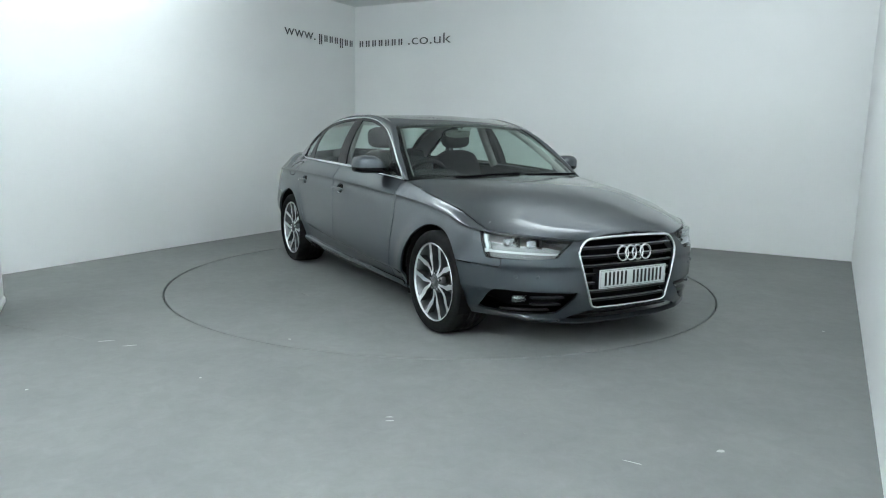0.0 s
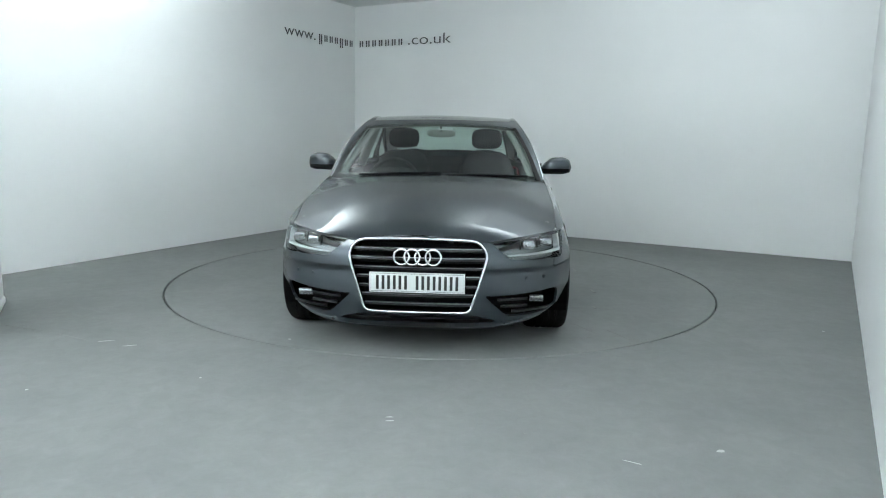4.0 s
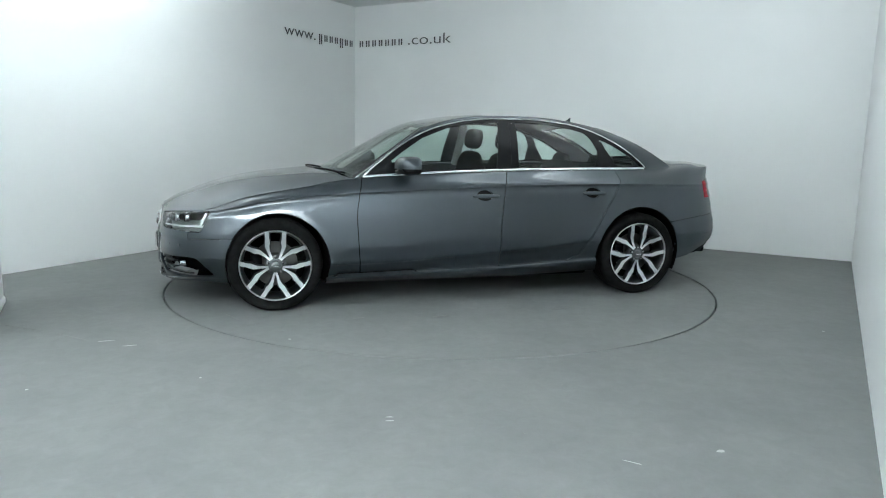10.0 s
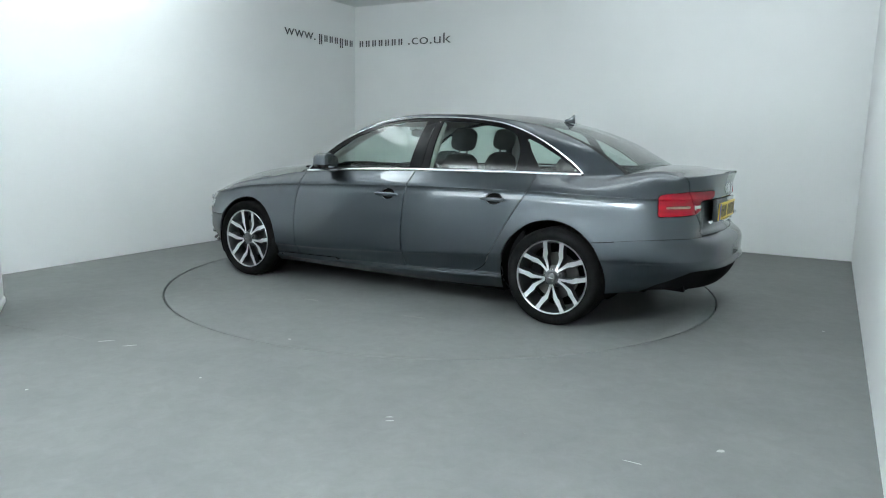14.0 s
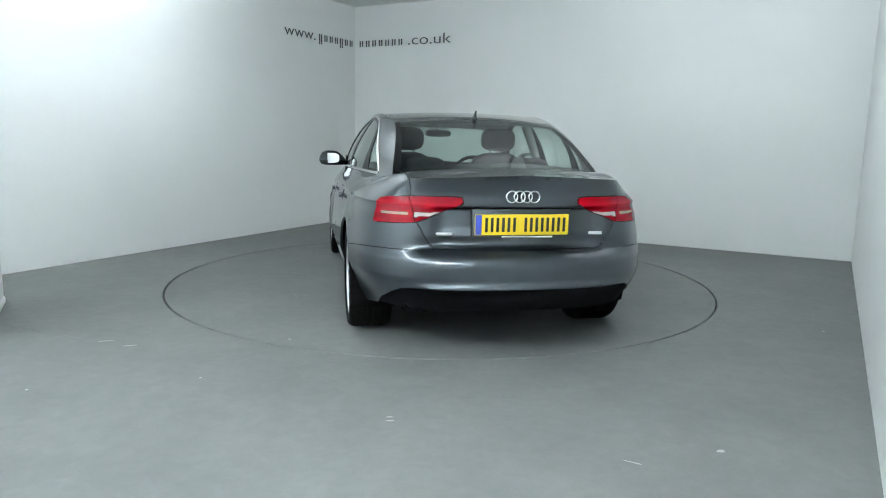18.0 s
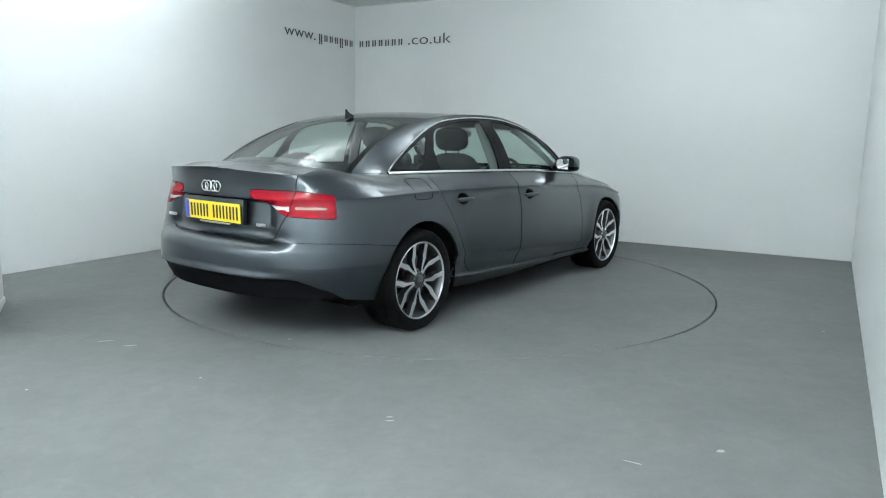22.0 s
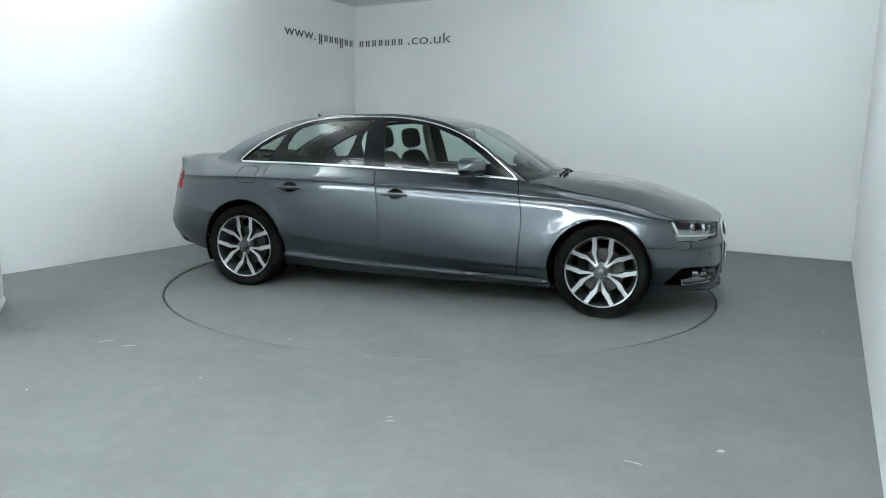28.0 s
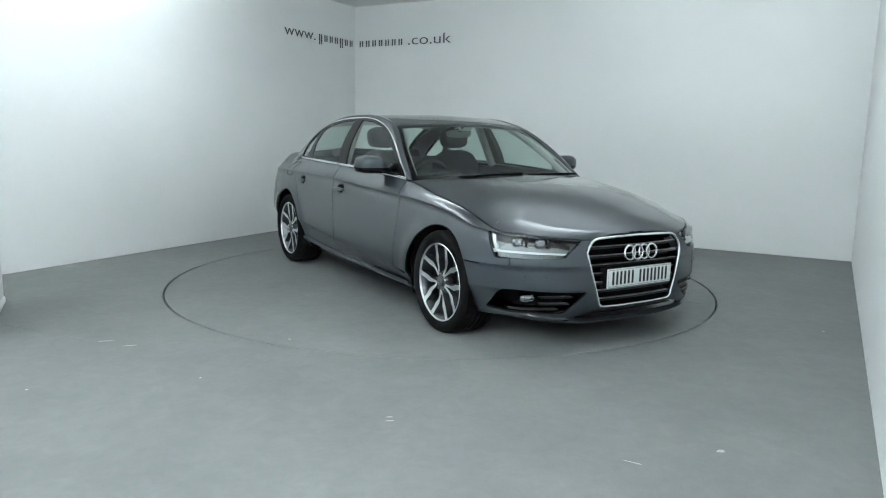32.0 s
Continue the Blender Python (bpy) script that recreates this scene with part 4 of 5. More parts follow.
for x, y, turn, spin in ((AXLE_R, 0.868, 0, 0), (AXLE_F, -0.874, 180, 0), (AXLE_R, -0.868, 180, 0)):
    copy_thing(wheel_one, pose(x, y, HUB_Z, 0, 0, turn))


def arch_liner(x, z, r, s):
    n, verts, faces = 28, [], []
    for i in range(n + 1):
        a = radians(-25 + 230 * i / n)
        for y in (0.50, 0.80, 0.872):
            verts.append((x + r * math.cos(a), s * y, z + r * math.sin(a)))
    for i in range(n):
        for k in range(2):
            b = i * 3 + k
            faces.append((b, b + 3, b + 4, b + 1))
    faces.append(tuple(i * 3 for i in range(n + 1)))
    return mesh_of(verts, faces, INNER, smooth=False)


for s in (1, -1):
    part("arch_liner", arch_liner(1.386, 0.325, 0.352, s), car, "black wheel arch liner")
    part("arch_liner", arch_liner(-1.395, 0.338, 0.359, s), car, "black wheel arch liner")
# trays and axle block added, body floor set low, to keep light out below
for x0, x1, z in ((1.70, 1.94, 0.185), (-1.95, -1.70, 0.240)):
    part("shade_tray", box((x0, -0.60, z), (x1, 0.60, z + 0.03), INNER, 0.01), car, "unseen tray added to shade the floor")
part("underbody", box((-1.70, -0.56, 0.145), (1.72, 0.56, 0.26), INNER, 0.02), car, "dark underbody tray")
part("silencer", box((-2.06, -0.50, 0.262), (-1.74, 0.50, 0.35), INNER, 0.03, 3), car, "dark exhaust silencer")
part("shade_axle", box((-1.56, -0.70, 0.19), (-1.22, 0.70, 0.31), INNER, 0.03), car, "unseen axle block added to shade the floor")
part("floor_pan", box((-1.02, -0.74, 0.150), (1.02, 0.74, 0.25), INNER, 0.02), car, "dark floor pan")
for y in (0.50, 0.585):
    part("exhaust_pipe", tube([(-1.9, y, 0.31), (-2.10, y, 0.304), (-2.19, y, 0.302)], 0.031, BLACK, 18), car, "steel exhaust tailpipe")


# ---- places on the skin ----
def nose_at(y, z):
    w = 0.905
    return MID_F + (float(nose_x(z)) - MID_F) * (1 - min(abs(y) / w, 1) ** QF) ** (1 / PF)


def tail_at(y, z):
    w = 0.90
    return MID_R - (float(tail_x(z)) + MID_R) * (1 - min(abs(y) / w, 1) ** QR) ** (1 / PR)


def skin_y(x, z):
    near = (SKIN[:, :, 0] - x) ** 2 + (SKIN[:, :, 2] - z) ** 2 + 10.0 * (SKIN[:, :, 1] < 0.4)
    i, j = np.unravel_index(int(np.argmin(near)), near.shape)
    a, b = sorted((i, min(max(i + (1 if SKIN[i, j, 0] > x else -1), 0), NU - 1)))
    ya, yb = (float(np.interp(z, SKIN[k, :, 2], SKIN[k, :, 1])) for k in (a, b))
    xa, xb = SKIN[a, j, 0], SKIN[b, j, 0]
    return ya + (yb - ya) * min(max((x - xa) / (xb - xa), 0), 1)


# ---- grille, lamps and plates ----
for s in (1, -1):
    part("fog_recess", panel_mesh(groups["fog_hole"], BLACK, s, 0.0, 0.0, push=-0.10), front_bumper, "black fog lamp recess")
    part("fog_wall", panel_mesh(groups["fog_hole"], BLACK, s, -0.006, 0.0, push=-0.11), front_bumper, "black recess wall")
for key, label in (("grille_hole", "black backing of the grille"), ("slot_hole", "black lower air intake")):
    part(key.replace("_hole", "_backing"), panel_mesh(groups[key], BLACK, 0, 0.0, 0.0, push=-0.075), front_bumper, label)


def nose_bar(y0, y1, z0, z1, out, deep, mat, n=24):
    """A bar across the nose that follows its curve."""
    rings = []
    for i in range(n + 1):
        y = y0 + (y1 - y0) * i / n
        x0, x1 = nose_at(y, z0) + out, nose_at(y, z1) + out
        rings.append([(x0, y, z0), (x1, y, z1), (x1 - deep, y, z1), (x0 - deep, y, z0)])
    bm = bmesh.new()
    vs = [[bm.verts.new(p) for p in r] for r in rings]
    for a, b in zip(vs, vs[1:]):
        for k in range(4):
            bm.faces.new((a[k], a[(k + 1) % 4], b[(k + 1) % 4], b[k]))
    bm.faces.new(vs[0])
    bm.faces.new(vs[-1])
    bmesh.ops.recalc_face_normals(bm, faces=bm.faces)
    return from_bm(bm, mat, False)


GRILLE_EDGE = [(0.0, 0.6695), (0.15, 0.667), (0.29, 0.661), (0.318, 0.655), (0.340, 0.642), (0.362, 0.616), (0.3745, 0.59), (0.376, 0.57), (0.368, 0.53), (0.33, 0.408), (0.295, 0.292), (0.284, 0.277), (0.268, 0.270), (0.245, 0.2675), (0.12, 0.2665), (0.0, 0.2665)]
loop = GRILLE_EDGE + [(-y, z) for y, z in GRILLE_EDGE[-2:0:-1]]
grille = new("grille")
grille.parent = car
tagged(grille, "black slatted grille in a chrome frame")
part("grille_frame", tube([(nose_at(y, z) + 0.002, y, z) for y, z in loop], 0.0078, CHROME, 10, True), grille, "bright chrome grille frame")
half_at = lambda z: float(np.interp(z, [0.27, 0.30, 0.53, 0.57, 0.60, 0.642, 0.66], [0.26, 0.288, 0.362, 0.370, 0.364, 0.33, 0.28]))
SLAT = material("grille_slat", (0.012, 0.012, 0.013), 0.4, Specular_IOR_Level=0.35)
SLAT_EDGE = material("grey_slat_edge", (0.30, 0.31, 0.32), 0.35, 0.7)
for z in (0.607, 0.557, 0.505, 0.455, 0.405, 0.357, 0.307):
    w = half_at(z)
    part("slat", nose_bar(-w, w, z - 0.007, z + 0.006, -0.016, 0.03, SLAT), grille)
    part("slat_edge", nose_bar(-w, w, z + 0.006, z + 0.0085, -0.013, 0.02, SLAT_EDGE), grille, "grey slat edge")


def emblem(name, parent, at, radius, pitch, thick, turn):
    ob = new(name)
    ob.parent = parent
    ob.matrix_basis = at
    tagged(ob, "four interlinked silver rings")
    for k in range(4):
        c = (k - 1.5) * pitch
        me = tube([(0.004 * (k % 2), c + radius * math.cos(t), radius * math.sin(t)) for t in [2 * math.pi * i / 40 for i in range(40)]], thick, SILVER, 8, True)
        part("ring", me, ob)
    return ob


emblem("front_emblem", grille, pose(nose_at(0, 0.573) + 0.012, 0, 0.573, 0, -5, 0), 0.0415, 0.0575, 0.0066, 0)


def plate(at, body_mat, parent, band):
    ob = part("number_plate", box((-0.004, -0.26, -0.0555), (0.004, 0.26, 0.0555), body_mat, 0.003), parent, "yellow number plate" if band else "white number plate")
    ob.matrix_basis = at
    if band:
        part("blue_band", box((0.0035, -0.258, -0.0535), (0.0055, -0.224, 0.0535), PLATE_BLUE, 0.0005), ob, "blue end band")
    rim = [(0.0045, y, z) for y, z in ((-0.252, -0.0485), (0.222 if band else 0.252, -0.0485), (0.222 if band else 0.252, 0.0485), (-0.252, 0.0485))]
    if not band:
        part("plate_border", tube(rim, 0.0009, PLATE_BLACK, 6, True), ob, "thin black border line")
    start, step = (0.219 if band else 0.201), 0.0615
    for k in range(7):
        y = start - step * k - (0.032 if k > 3 else 0)
        for dy in (-0.0155, 0.0155):
            part("plate_bar", box((0.0035, y + dy - 0.0075, -0.0385), (0.0055, y + dy + 0.0075, 0.0385), PLATE_BLACK, 0.0005), ob, "black bar")
    return ob


plate(pose(nose_at(0, 0.433) + 0.010, 0, 0.4335, 0, 0, 0), PLATE_WHITE, front_bumper, False)
part("plate_holder", box((2.175, -0.262, 0.375), (nose_at(0, 0.433) + 0.005, 0.262, 0.492), BLACK, 0.004), front_bumper, "black plate holder")
plate(pose(-2.302, 0, 0.760, 0, 2, 180), PLATE_YELLOW, boot_lid, True)
part("plate_recess", box((-2.296, -0.275, 0.695), (-2.262, 0.275, 0.842), PAINT, 0.006), boot_lid)
part("lid_catch", box((-2.312, -0.17, 0.688), (-2.28, 0.115, 0.700), CHROME, 0.003), boot_lid, "thin bright strip under the plate")
emblem("rear_emblem", boot_lid, pose(-2.305, 0, 0.908, 0, 2, 0), 0.0300, 0.0405, 0.0050, 0)
for y0, y1 in ((0.377, 0.468), (-0.462, -0.382)):
    part("silver_badge", box((-2.292, min(y0, y1), 0.700), (-2.278, max(y0, y1), 0.7205), SILVER, 0.003, m=None), boot_lid, "small silver badge bar")

for s in (1, -1):
    # headlamp fittings
    for y, z, r in ((0.705, 0.638, 0.036), (0.605, 0.632, 0.034)):
        x = nose_at(y, z)
        part("reflector", blob((x - 0.062, s * y - r, z - 0.026), (x - 0.030, s * y + r, z + 0.022), REFLECTOR, 4.0), lamps_of[s], "bright headlamp reflector")
        # dark fin beside each reflector
        y0, y1 = sorted((s * (y - r - 0.016), s * (y - r - 0.008)))
        part("lamp_fin", box((x - 0.070, y0, z - 0.030), (x - 0.016, y1, z + 0.026), GLOSS_BLACK, 0.002), lamps_of[s], "dark fin in the lamp")
    # fog lamps and bars across their recess
    x = nose_at(0.66, 0.325)
    fog = part("fog_lamp", box((x - 0.085, s * 0.66 - 0.042, 0.303), (x - 0.040, s * 0.66 + 0.042, 0.343), REFLECTOR, 0.012, 3), front_bumper, "bright fog lamp")
    part("fog_glass", box((x - 0.041, s * 0.66 - 0.040, 0.305), (x - 0.035, s * 0.66 + 0.040, 0.341), LENS, 0.003), fog, "clear fog lamp glass")
    for z, a, b in ((0.330, 0.44, 0.61), (0.292, 0.46, 0.61), (0.262, 0.52, 0.74)):
        y0, y1 = sorted((s * a, s * b))
        part("fog_slat", nose_bar(y0, y1, z - 0.005, z + 0.005, -0.028, 0.03, SLAT, 12), front_bumper, "black bar")
for z in (0.228,):
    part("intake_bar", nose_bar(-0.36, 0.36, z - 0.004, z + 0.004, -0.03, 0.03, SLAT), front_bumper, "black bar")
# parking sensors
for y, z in ((0.60, 0.452), (0.70, 0.452), (-0.60, 0.452), (-0.70, 0.452)):
    part("parking_sensor", lathe([(0.0, 0.003), (0.009, 0.002), (0.0105, 0.0), (0.0105, -0.004)], PAINT, 16), front_bumper).matrix_basis = Matrix.Translation((nose_at(y, z), y, z)) @ Matrix.Rotation(radians(-90 + 25 * (1 if y > 0 else -1)), 4, "Z")

# ---- glass ----
def sheet(pts, mat, mirror=True, push=0.0):
    """A curved sheet across both halves of the car, with its edges turned in."""
    n, m = pts.shape[:2]
    full = np.concatenate([pts, (pts * (1, -1, 1))[:, ::-1][:, 1:]], 1) if mirror else pts
    m = full.shape[1]
    du, dv = np.gradient(full, axis=0), np.gradient(full, axis=1)
    nn = np.cross(du, dv)
    nn /= np.linalg.norm(nn, axis=2)[:, :, None] + 1e-9
    if nn[n // 2, m // 2][2] < 0 or (not mirror and nn[n // 2, m // 2][1] < 0):
        nn = -nn
    full = full + nn * push
    verts, normals = full.reshape(-1, 3), nn.reshape(-1, 3)
    faces = [(i * m + j, (i + 1) * m + j, (i + 1) * m + j + 1, i * m + j + 1) for i in range(n - 1) for j in range(m - 1)]
    return mesh_of(verts, faces, mat, normals)


SCREEN = across[:S_SCREEN + 1]
REARGLASS = across[S_REAR:]
windscreen = part("windscreen", sheet(SCREEN, GLASS), car, "clear green-tinted windscreen")
rear_window = part("rear_window", sheet(REARGLASS, GLASS), car, "green-tinted rear window")
for pane, pts, lo, hi, cols in ((windscreen, SCREEN, 2, 2, 3), (rear_window, REARGLASS, 2, 3, 4)):
    part("top_band" if pane is windscreen else "lower_band", sheet(pts[-lo - 1:], GLOSS_BLACK, push=-0.004), pane, "black printed edge band")
    part("lower_band" if pane is windscreen else "top_band", sheet(pts[:hi + 1], GLOSS_BLACK, push=-0.004), pane, "black printed edge band")
    for s in (1, -1):
        part("side_band", sheet(pts[:, :cols] * (1, s, 1), GLOSS_BLACK, False, push=0.0015 * s), pane, "black printed edge band")
part("wiper_cowl", sheet(np.stack([SCREEN[0], SCREEN[0] + (0.035, 0, -0.012), SCREEN[0] + (0.075, 0, -0.035)]), BLACK), car, "black cowl under the windscreen")
for a, b in (((1.055, 0.10, 0.950), (0.905, 0.66, 0.945)), ((1.075, -0.52, 0.945), (1.02, 0.05, 0.962))):
    arm = part("wiper", tube([a, [(a[k] + b[k]) / 2 + (0.006 if k == 2 else 0.02 if k == 0 else 0) for k in range(3)], b], 0.007, BLACK, 8), car, "black wiper arm")
    part("blade", tube([(b[0] - 0.01, b[1], b[2] - 0.004), (a[0] - 0.03, a[1], a[2] + 0.002)], 0.006, BLACK, 6), arm, "black wiper blade")

# side windows with their pillars
side_bm = bmesh.new()
xs = np.linspace(0.785, -1.525, 130)
pts = []
for x in xs:
    z0, z1 = belt_z(x) + 0.002, float(arch_z(x)) + 0.001
    pts.append([(x, side_y(x, z0 + (z1 - z0) * t) - 0.004, z0 + (z1 - z0) * t) for t in np.linspace(0, 1, 16)])
grid(side_bm, np.array(pts))
pane_1 = inside([(0.64, 0.945), (0.60, 1.015), (0.50, 1.095), (0.33, 1.205), (0.128, 1.282), (-0.08, 1.319), (-0.275, 1.330), (-0.213, 0.972), (0.3, 0.955)])
pane_2 = inside([(-0.394, 0.985), (-0.413, 1.330), (-0.55, 1.327), (-0.709, 1.316), (-0.90, 1.285), (-0.985, 1.262), (-1.03, 1.225), (-1.082, 1.13), (-1.066, 0.995)])
pane_3 = inside([(-1.248, 1.003), (-1.16, 1.13), (-1.115, 1.215), (-1.20, 1.180), (-1.34, 1.105), (-1.47, 1.018), (-1.478, 1.006)])
split = smooth_line([(0.9, -0.318), (0.974, -0.327), (1.40, -0.366)])
SIDE_CUTS = [lambda c, f=f: f(c.x, c.z) for f in (pane_1, pane_2, pane_3)] + [lambda c: c.x - float(split(c.z))]
for f in SIDE_CUTS:
    cut(side_bm, f)
side_bm.verts.index_update()
side_groups = {}
for face in side_bm.faces:
    c = face.calc_center_median()
    k = next((i for i in range(3) if SIDE_CUTS[i](c) > 0), None)
    name = ("glass_front", "glass_rear", "glass_quarter")[k] if k is not None else "frame_front" if SIDE_CUTS[3](c) > 0 else "frame_rear"
    side_groups.setdefault(name, []).append([v.index for v in face.verts])
side_bm.normal_update()
body_pv, body_pn = PV, PN
PV = np.array([v.co[:] for v in side_bm.verts])
PN = np.array([v.normal[:] for v in side_bm.verts])
if PN[:, 1].mean() < 0:
    PN = -PN
    side_groups = {k: [f[::-1] for f in v] for k, v in side_groups.items()}
for s in (1, -1):
    part("window_frame", panel_mesh(side_groups["frame_front"], GLOSS_BLACK, s, 0.0015, 0.012), doors["f", s], "gloss black window frame")
    part("window_frame", panel_mesh(side_groups["frame_rear"], GLOSS_BLACK, s, 0.0015, 0.012), doors["r", s], "gloss black window frame")
    part("window_pane", panel_mesh(side_groups["glass_front"], GLASS, s, 0.0, 0.004, push=-0.003), doors["f", s], "green-tinted door glass")
    part("window_pane", panel_mesh(side_groups["glass_rear"], GLASS, s, 0.0, 0.004, push=-0.003), doors["r", s], "green-tinted door glass")
    part("quarter_window", panel_mesh(side_groups["glass_quarter"], GLASS, s, 0.0, 0.004, push=-0.003), car, "small green-tinted quarter window")
PV, PN = body_pv, body_pn
side_bm.free()


def trim(points, wide, thick, mat, upright):
    """A flat strip along the points on the car's side."""
    bm = bmesh.new()
    pts = [Vector(p) for p in points]
    rings = []
    for i, p in enumerate(pts):
        d = (pts[min(i + 1, len(pts) - 1)] - pts[max(i - 1, 0)]).normalized()
        out = Vector((0, math.copysign(1, p.y), 0.25)).normalized()
        w = d.cross(out).normalized()
        out = w.cross(d)
        if out.y * p.y < 0:
            out = -out
        rings.append([bm.verts.new(p + w * wide * a + out * thick * b) for a, b in ((-0.5, 0), (-0.5, 0.6), (-0.25, 1.0), (0.25, 1.0), (0.5, 0.6), (0.5, 0))])
    for r, q in zip(rings, rings[1:]):
        for k in range(6):
            bm.faces.new((r[k], r[(k + 1) % 6], q[(k + 1) % 6], q[k]))
    bm.faces.new(rings[0])
    bm.faces.new(rings[-1])
    return from_bm(bm, mat)


def mirror_shell(s, mat, below=9.0, swell=1.0):
    """The housing of a door mirror, or its part below a height: rounded ahead, flat behind."""
    top = smooth_line([(0, 0.984), (0.12, 1.020), (0.3, 1.060), (0.55, 1.072), (0.8, 1.066), (0.94, 1.040), (1, 1.0)])
    foot = smooth_line([(0, 0.962), (0.15, 0.949), (0.5, 0.945), (0.85, 0.953), (0.96, 0.967), (1, 0.992)])
    deep = smooth_line([(0, 0.030), (0.15, 0.066), (0.4, 0.090), (0.75, 0.084), (0.93, 0.056), (1, 0.006)])
    n, rings = 24, []
    for k in range(19):
        u = 1 - (1 - k / 18) ** 1.4
        y, xc = 0.778 + 0.242 * u, 0.500 - 0.045 * u
        a, b, zc = float(deep(u)) * swell, (float(top(u)) - float(foot(u))) / 2 * swell, (float(top(u)) + float(foot(u))) / 2
        ring = []
        for i in range(n):
            t = 2 * math.pi * i / n
            x = a * np.sign(math.cos(t)) * abs(math.cos(t)) ** 0.62
            z = zc + b * np.sign(math.sin(t)) * abs(math.sin(t)) ** 0.62
            ring.append((xc + max(x, -0.048 * swell), s * y, min(z, below)))
        rings.append(ring)
    bm = bmesh.new()
    vs = [[bm.verts.new(p) for p in r] for r in rings]
    for p, q in zip(vs, vs[1:]):
        for i in range(n):
            bm.faces.new((p[i], p[(i + 1) % n], q[(i + 1) % n], q[i]))
    bm.faces.new(vs[0])
    bm.faces.new(vs[-1])
    return from_bm(bm, mat)


for s in (1, -1):
    low = [(x, s * (side_y(x, belt_z(x) + 0.006) - 0.001), belt_z(x) + 0.008) for x in np.linspace(0.785, -1.512, 60)]
    part("belt_trim", trim(low, 0.017, 0.008, CHROME, True), car, "bright chrome strip along the window line")
    top = [tuple(p * (1, s, 1) + np.array((0, s * 0.000, -0.003))) for p in K_PTS[1:-2]]
    part("arch_trim", trim(top, 0.011, 0.007, CHROME, True), car, "bright chrome strip over the windows")
    # handles
    for key, x0, x1, z in (("f", -0.202, 0.006, 0.790), ("r", -1.068, -0.878, 0.806)):
        y = skin_y((x0 + x1) / 2, z)
        xm = (x0 + x1) / 2
        # the black of the cup stands in for shade on body-coloured metal
        cup = panel_mesh(groups["cup_front" if key == "f" else "cup_rear"], INNER, s, -0.004, 0.0, push=-0.018)
        part("handle_recess", cup, doors[key, s], "handle recess with its shade put in as black")
        part("door_handle", blob((x0, s * (y + 0.020) - 0.013, z - 0.014), (x1, s * (y + 0.020) + 0.013, z + 0.014), PAINT, 3.4), doors[key, s], "body-coloured pull handle")
    # door mirrors
    mirror = part("door_mirror", mirror_shell(s, PAINT), doors["f", s], "grey door mirror with a black base")
    part("mirror_base", mirror_shell(s, GLOSS_BLACK, 0.987, 1.02), mirror, "black lower mirror shell")
    outline = [(s * 0.927 + 0.083 * np.sign(math.cos(t)) * abs(math.cos(t)) ** 0.62, 1.008 + 0.043 * np.sign(math.sin(t)) * abs(math.sin(t)) ** 0.62) for t in [2 * math.pi * k / 40 for k in range(40)]]
    glass = extruded(outline, -0.004, 0.0, MIRROR)
    glass.transform(Matrix.Translation((0.4215, 0, 0)) @ Matrix.Translation((0, s * 0.927, 0)) @ Matrix.Rotation(radians(-8 * s), 4, "Z") @ Matrix.Translation((0, -s * 0.927, 0)))
    part("mirror_glass", glass, mirror, "mirror glass")
    part("mirror_arm", blob((0.44, s * 0.835 - 0.055, 0.944), (0.565, s * 0.835 + 0.055, 0.982), GLOSS_BLACK, 2.6), mirror, "black mirror arm")
    part("sail_panel", extruded([(0.695, 0.945), (0.555, 0.945), (0.555, 1.02), (0.60, 1.03)], s * 0.773 - 0.006, s * 0.773 + 0.006, GLOSS_BLACK, 1, 0.002), mirror, "black mirror foot")
    part("pillar_lining", tube([(p[0] - 0.035, s * (p[1] - 0.050), p[2] - 0.030) for p in E_PTS[2:30:3]], 0.024, CABIN_GREY, 8), car, "pale windscreen pillar lining")

# fuel flap on the car's right side
fx, fz = -1.375, 0.890
y = skin_y(fx, fz)
rr = [(fx + 0.085 * np.sign(math.cos(t)) * abs(math.cos(t)) ** 0.35, fz + 0.062 * np.sign(math.sin(t)) * abs(math.sin(t)) ** 0.35) for t in [2 * math.pi * k / 48 for k in range(48)]]
part("fuel_flap", tube([(x, -(skin_y(x, z) + 0.0005), z) for x, z in rr], 0.0026, INNER, 6, True), car, "shut line of the fuel flap")

# aerial fin
fin = [(-1.065, 1.352), (-1.115, 1.364), (-1.145, 1.376), (-1.168, 1.392), (-1.180, 1.392), (-1.178, 1.372), (-1.185, 1.325), (-1.08, 1.335)]
part("aerial_fin", extruded([(-1.18 + 0.72 * (x + 1.18), z) for x, z in fin], -0.0055, 0.0055, PAINT, 1, 0.003), car, "grey shark-fin aerial")

# ---- cabin ----
part("roof_lining", panel_mesh([f[::-1] for f in groups["roof"]], CABIN_GREY, 0, 0.0, 0.0, push=-0.028), car, "pale grey roof lining")
part("dashboard", blob((0.40, -0.74, 0.62), (1.06, 0.74, 0.930), CABIN, 4.0, seg=40), car, "dark dashboard")
part("dash_hood", blob((0.36, -0.54, 0.84), (0.66, -0.18, 0.972), CABIN, 3.0), car, "dark instrument hood")
part("parcel_shelf", box((-1.80, -0.62, 0.955), (-1.22, 0.62, 0.985), CABIN, 0.01), car, "dark parcel shelf")
part("tunnel", box((-0.9, -0.10, 0.25), (0.6, 0.10, 0.52), CABIN, 0.04), car, "dark centre console")


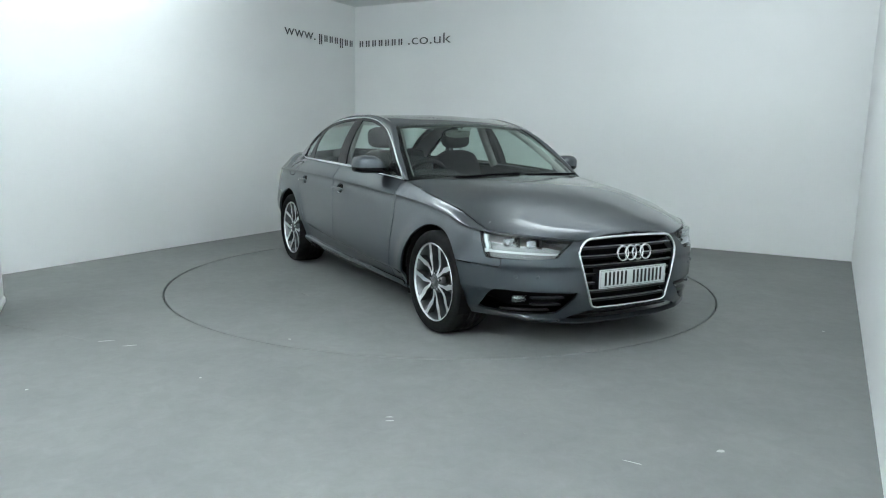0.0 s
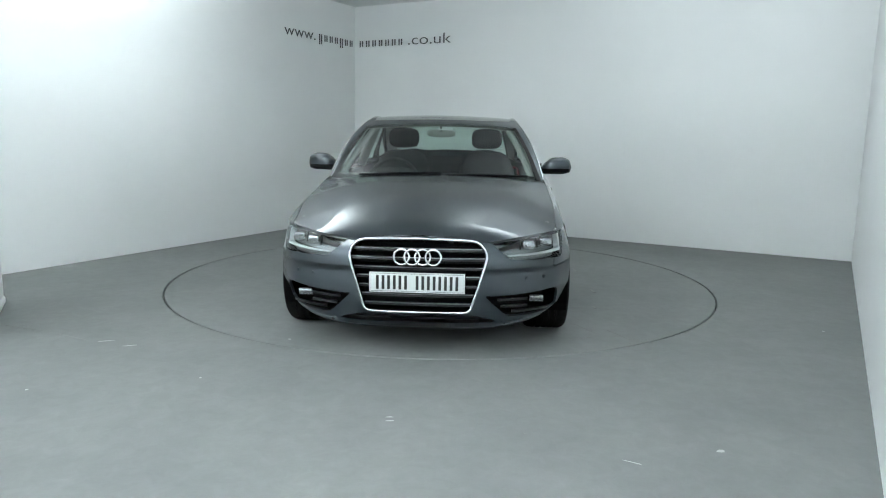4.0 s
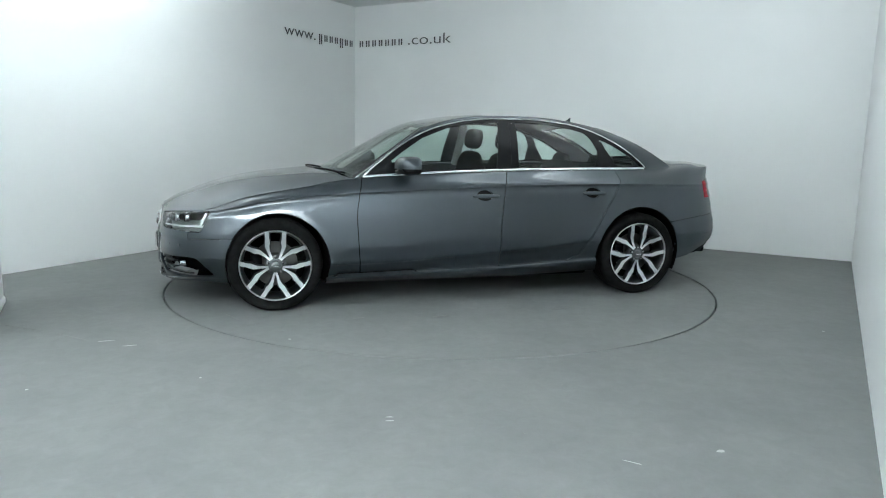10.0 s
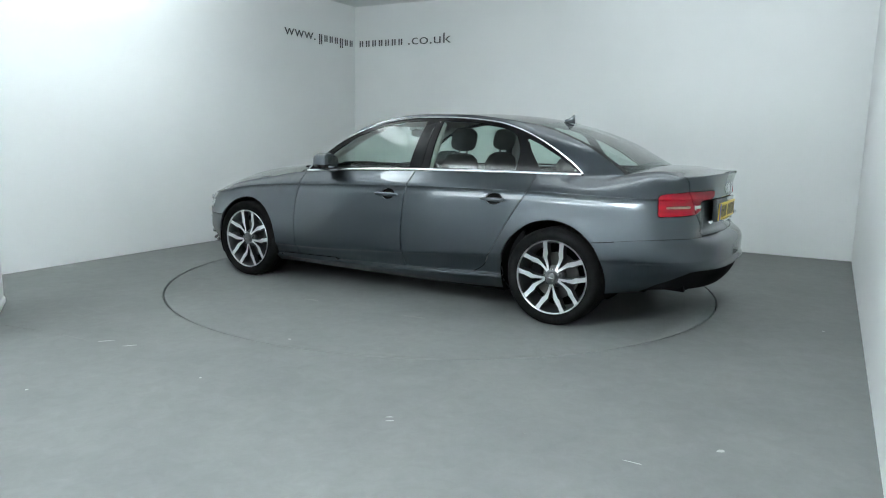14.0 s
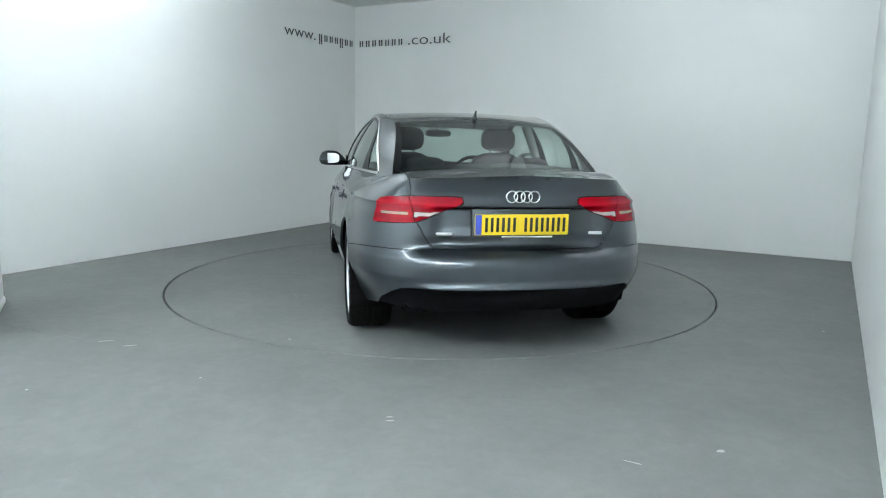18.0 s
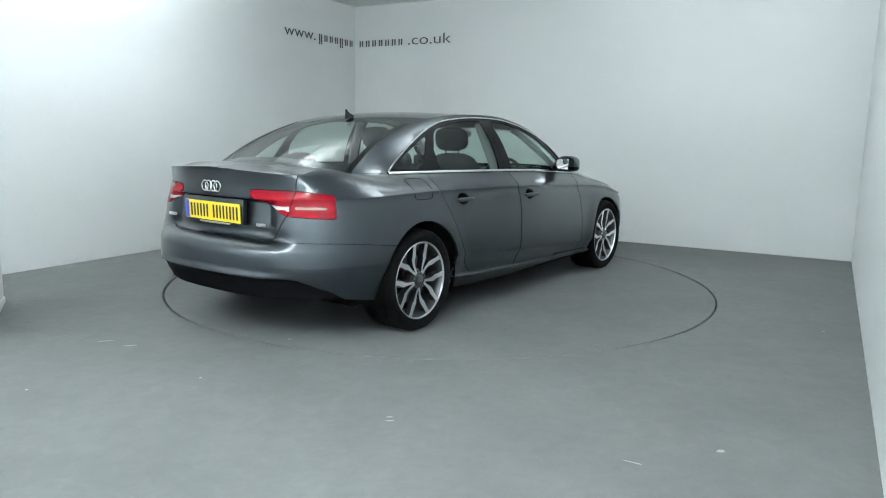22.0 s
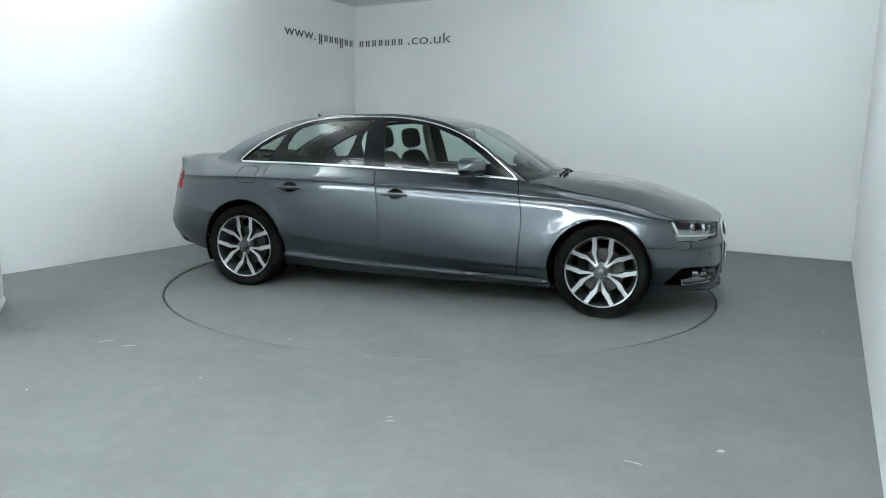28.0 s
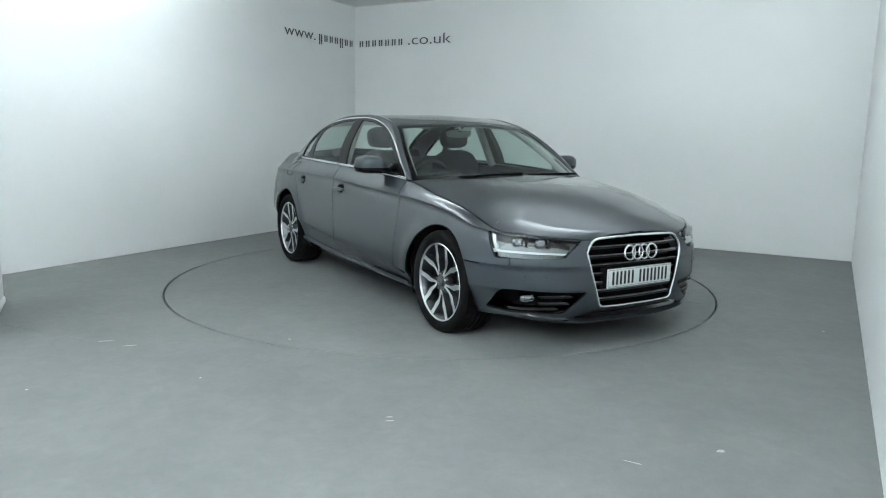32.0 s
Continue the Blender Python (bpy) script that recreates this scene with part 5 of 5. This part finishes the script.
def seat(y, x, rear=False):
    ob = part("seat", blob((x - 0.30, y - 0.25, 0.36), (x + 0.26, y + 0.25, 0.56), CLOTH, 3.6), car, "black cloth car seat")
    tilt = pose(x - 0.20, y, 0.48, 0, -10, 0)
    part("backrest", blob((-0.10, -0.24, 0.0), (0.06, 0.24, 0.62), CLOTH, 3.6, m=Matrix.Translation((0, 0, 0)) @ tilt), ob, "black cloth backrest")
    for d in (-0.06, 0.06):
        part("headrest_post", tube([tilt @ Vector((-0.02, d, 0.58)), tilt @ Vector((-0.02, d, 0.70))], 0.007, CHROME, 8), ob, "metal headrest post")
    part("headrest", blob((-0.075, -0.135, 0.640), (0.045, 0.135, 0.815), CLOTH, 3.4, m=tilt), ob, "black cloth headrest")
    return ob


seat(0.37, -0.10)
seat(-0.37, -0.07)
part("rear_bench", blob((-1.05, -0.66, 0.34), (-0.55, 0.66, 0.56), CLOTH, 5.0), car, "black cloth rear bench")
part("rear_backrest", blob((-0.09, -0.66, 0.0), (0.09, 0.66, 0.58), CLOTH, 5.0, m=pose(-1.02, 0, 0.47, 0, -24, 0)), car, "black cloth rear backrest")
for y in (0.36, -0.36):
    part("rear_headrest", blob((-0.05, -0.13, 0.56), (0.04, 0.13, 0.665), CLOTH, 3.0, m=pose(-1.02, y, 0.47, 0, -24, 0)), car, "low black rear headrest")
wheel_at = Matrix.Translation((0.33, -0.36, 0.865)) @ Matrix.Rotation(radians(-65), 4, "Y")
ring = [wheel_at @ Vector((0.183 * math.cos(t), 0.183 * math.sin(t), 0)) for t in [2 * math.pi * k / 48 for k in range(48)]]
steer = part("steering_wheel", tube(ring, 0.016, CABIN, 10, True), car, "black steering wheel")
part("wheel_boss", blob((-0.075, -0.08, -0.03), (0.075, 0.08, 0.02), CABIN, 2.6, m=wheel_at), steer, "black wheel boss")
for a in (90, 270, 180):
    d = Vector((math.cos(radians(a)), math.sin(radians(a)), 0))
    part("wheel_spoke", tube([wheel_at @ (d * 0.06), wheel_at @ (d * 0.18)], 0.014, CABIN, 8), steer, "black spoke")
part("rear_view_mirror", blob((0.205, -0.115, 1.205), (0.245, 0.115, 1.268), CABIN_GREY, 3.2), car, "pale grey rear-view mirror")
part("mirror_stalk", tube([(0.235, 0, 1.25), (0.29, 0, 1.295)], 0.009, CABIN, 8), car, "dark mirror stalk")
part("toll_tag", box((0.255, -0.02, 1.262), (0.275, 0.09, 1.285), PLATE_WHITE, 0.004), car, "pale sensor cover by the mirror")
for s in (1, -1):
    part("door_card", box((-1.15, s * 0.742 - 0.02, 0.30), (0.80, s * 0.742 + 0.02, 0.945), CABIN, 0.015), car, "dark door lining")
    part("pillar_trim", tube([(-0.345, s * 0.745, 0.95), (-0.375, s * 0.665, 1.16), (-0.385, s * 0.60, 1.31)], 0.035, CABIN_GREY, 10), car, "pale pillar lining")


# ---- lettering on the walls ----
def wall_sign():
    a = radians(ROOM)
    left = Matrix.Translation(room(0, HALF - 0.004, 0)) @ Matrix.Rotation(a, 4, "Z") @ Matrix.Rotation(radians(90), 4, "X")
    back = Matrix.Translation(room(BACK - 0.004, 0, 0)) @ Matrix.Rotation(a - math.pi / 2, 4, "Z") @ Matrix.Rotation(radians(90), 4, "X")
    ob = new("wall_lettering")
    tagged(ob, "thin grey lettering across the corner of the walls", "sign")
    def text(name, words, m, x0, x1, z):
        cu = bpy.data.curves.new("text", "FONT")
        cu.body, cu.size, cu.extrude, cu.offset = words, 0.195, 0.002, -0.002
        cu.materials.append(LETTERING)
        t = part(name, cu, ob)
        bpy.context.view_layer.update()
        k = (x1 - x0) / max(t.dimensions.x, 0.01)
        t.matrix_basis = m @ Matrix.Translation((x0, z, 0)) @ Matrix.Diagonal((k, 1.0, 1.0, 1.0))
        return t
    def bars(m, spans):
        for x, w, lo, hi in spans:
            for dx, l, h in ((-0.30 * w, lo, hi - 0.012), (0.30 * w, lo + 0.004, hi - 0.012)):
                part("letter_bar", box((x + dx - 0.14 * w, l, -0.002), (x + dx + 0.14 * w, h, 0.002), LETTERING, m=m), ob)
    # along the left wall x runs towards the corner, along the back wall away from it
    text("letters", "www.", left, 1.645, 2.235, 2.408)
    bars(left, [(2.345 + 0.112 * k, 0.070, 2.365 if k in (0, 4) else 2.410, 2.506) for k in range(7)])
    bars(back, [(-3.035 + 0.107 * k, 0.066, 2.410, 2.506) for k in range(7)])
    text("letters", ".co.uk", back, -2.285, -1.635, 2.410)


wall_sign()


# ---- everything that moves ----
def motions():
    for thing in (car, turntable):
        at = [(t, Matrix.Rotation(radians(a), 4, "Z") @ (Matrix.Translation(CAR_AT) if thing is car else Matrix())) for t, a in TURN]
        walk(thing, at)


motions()
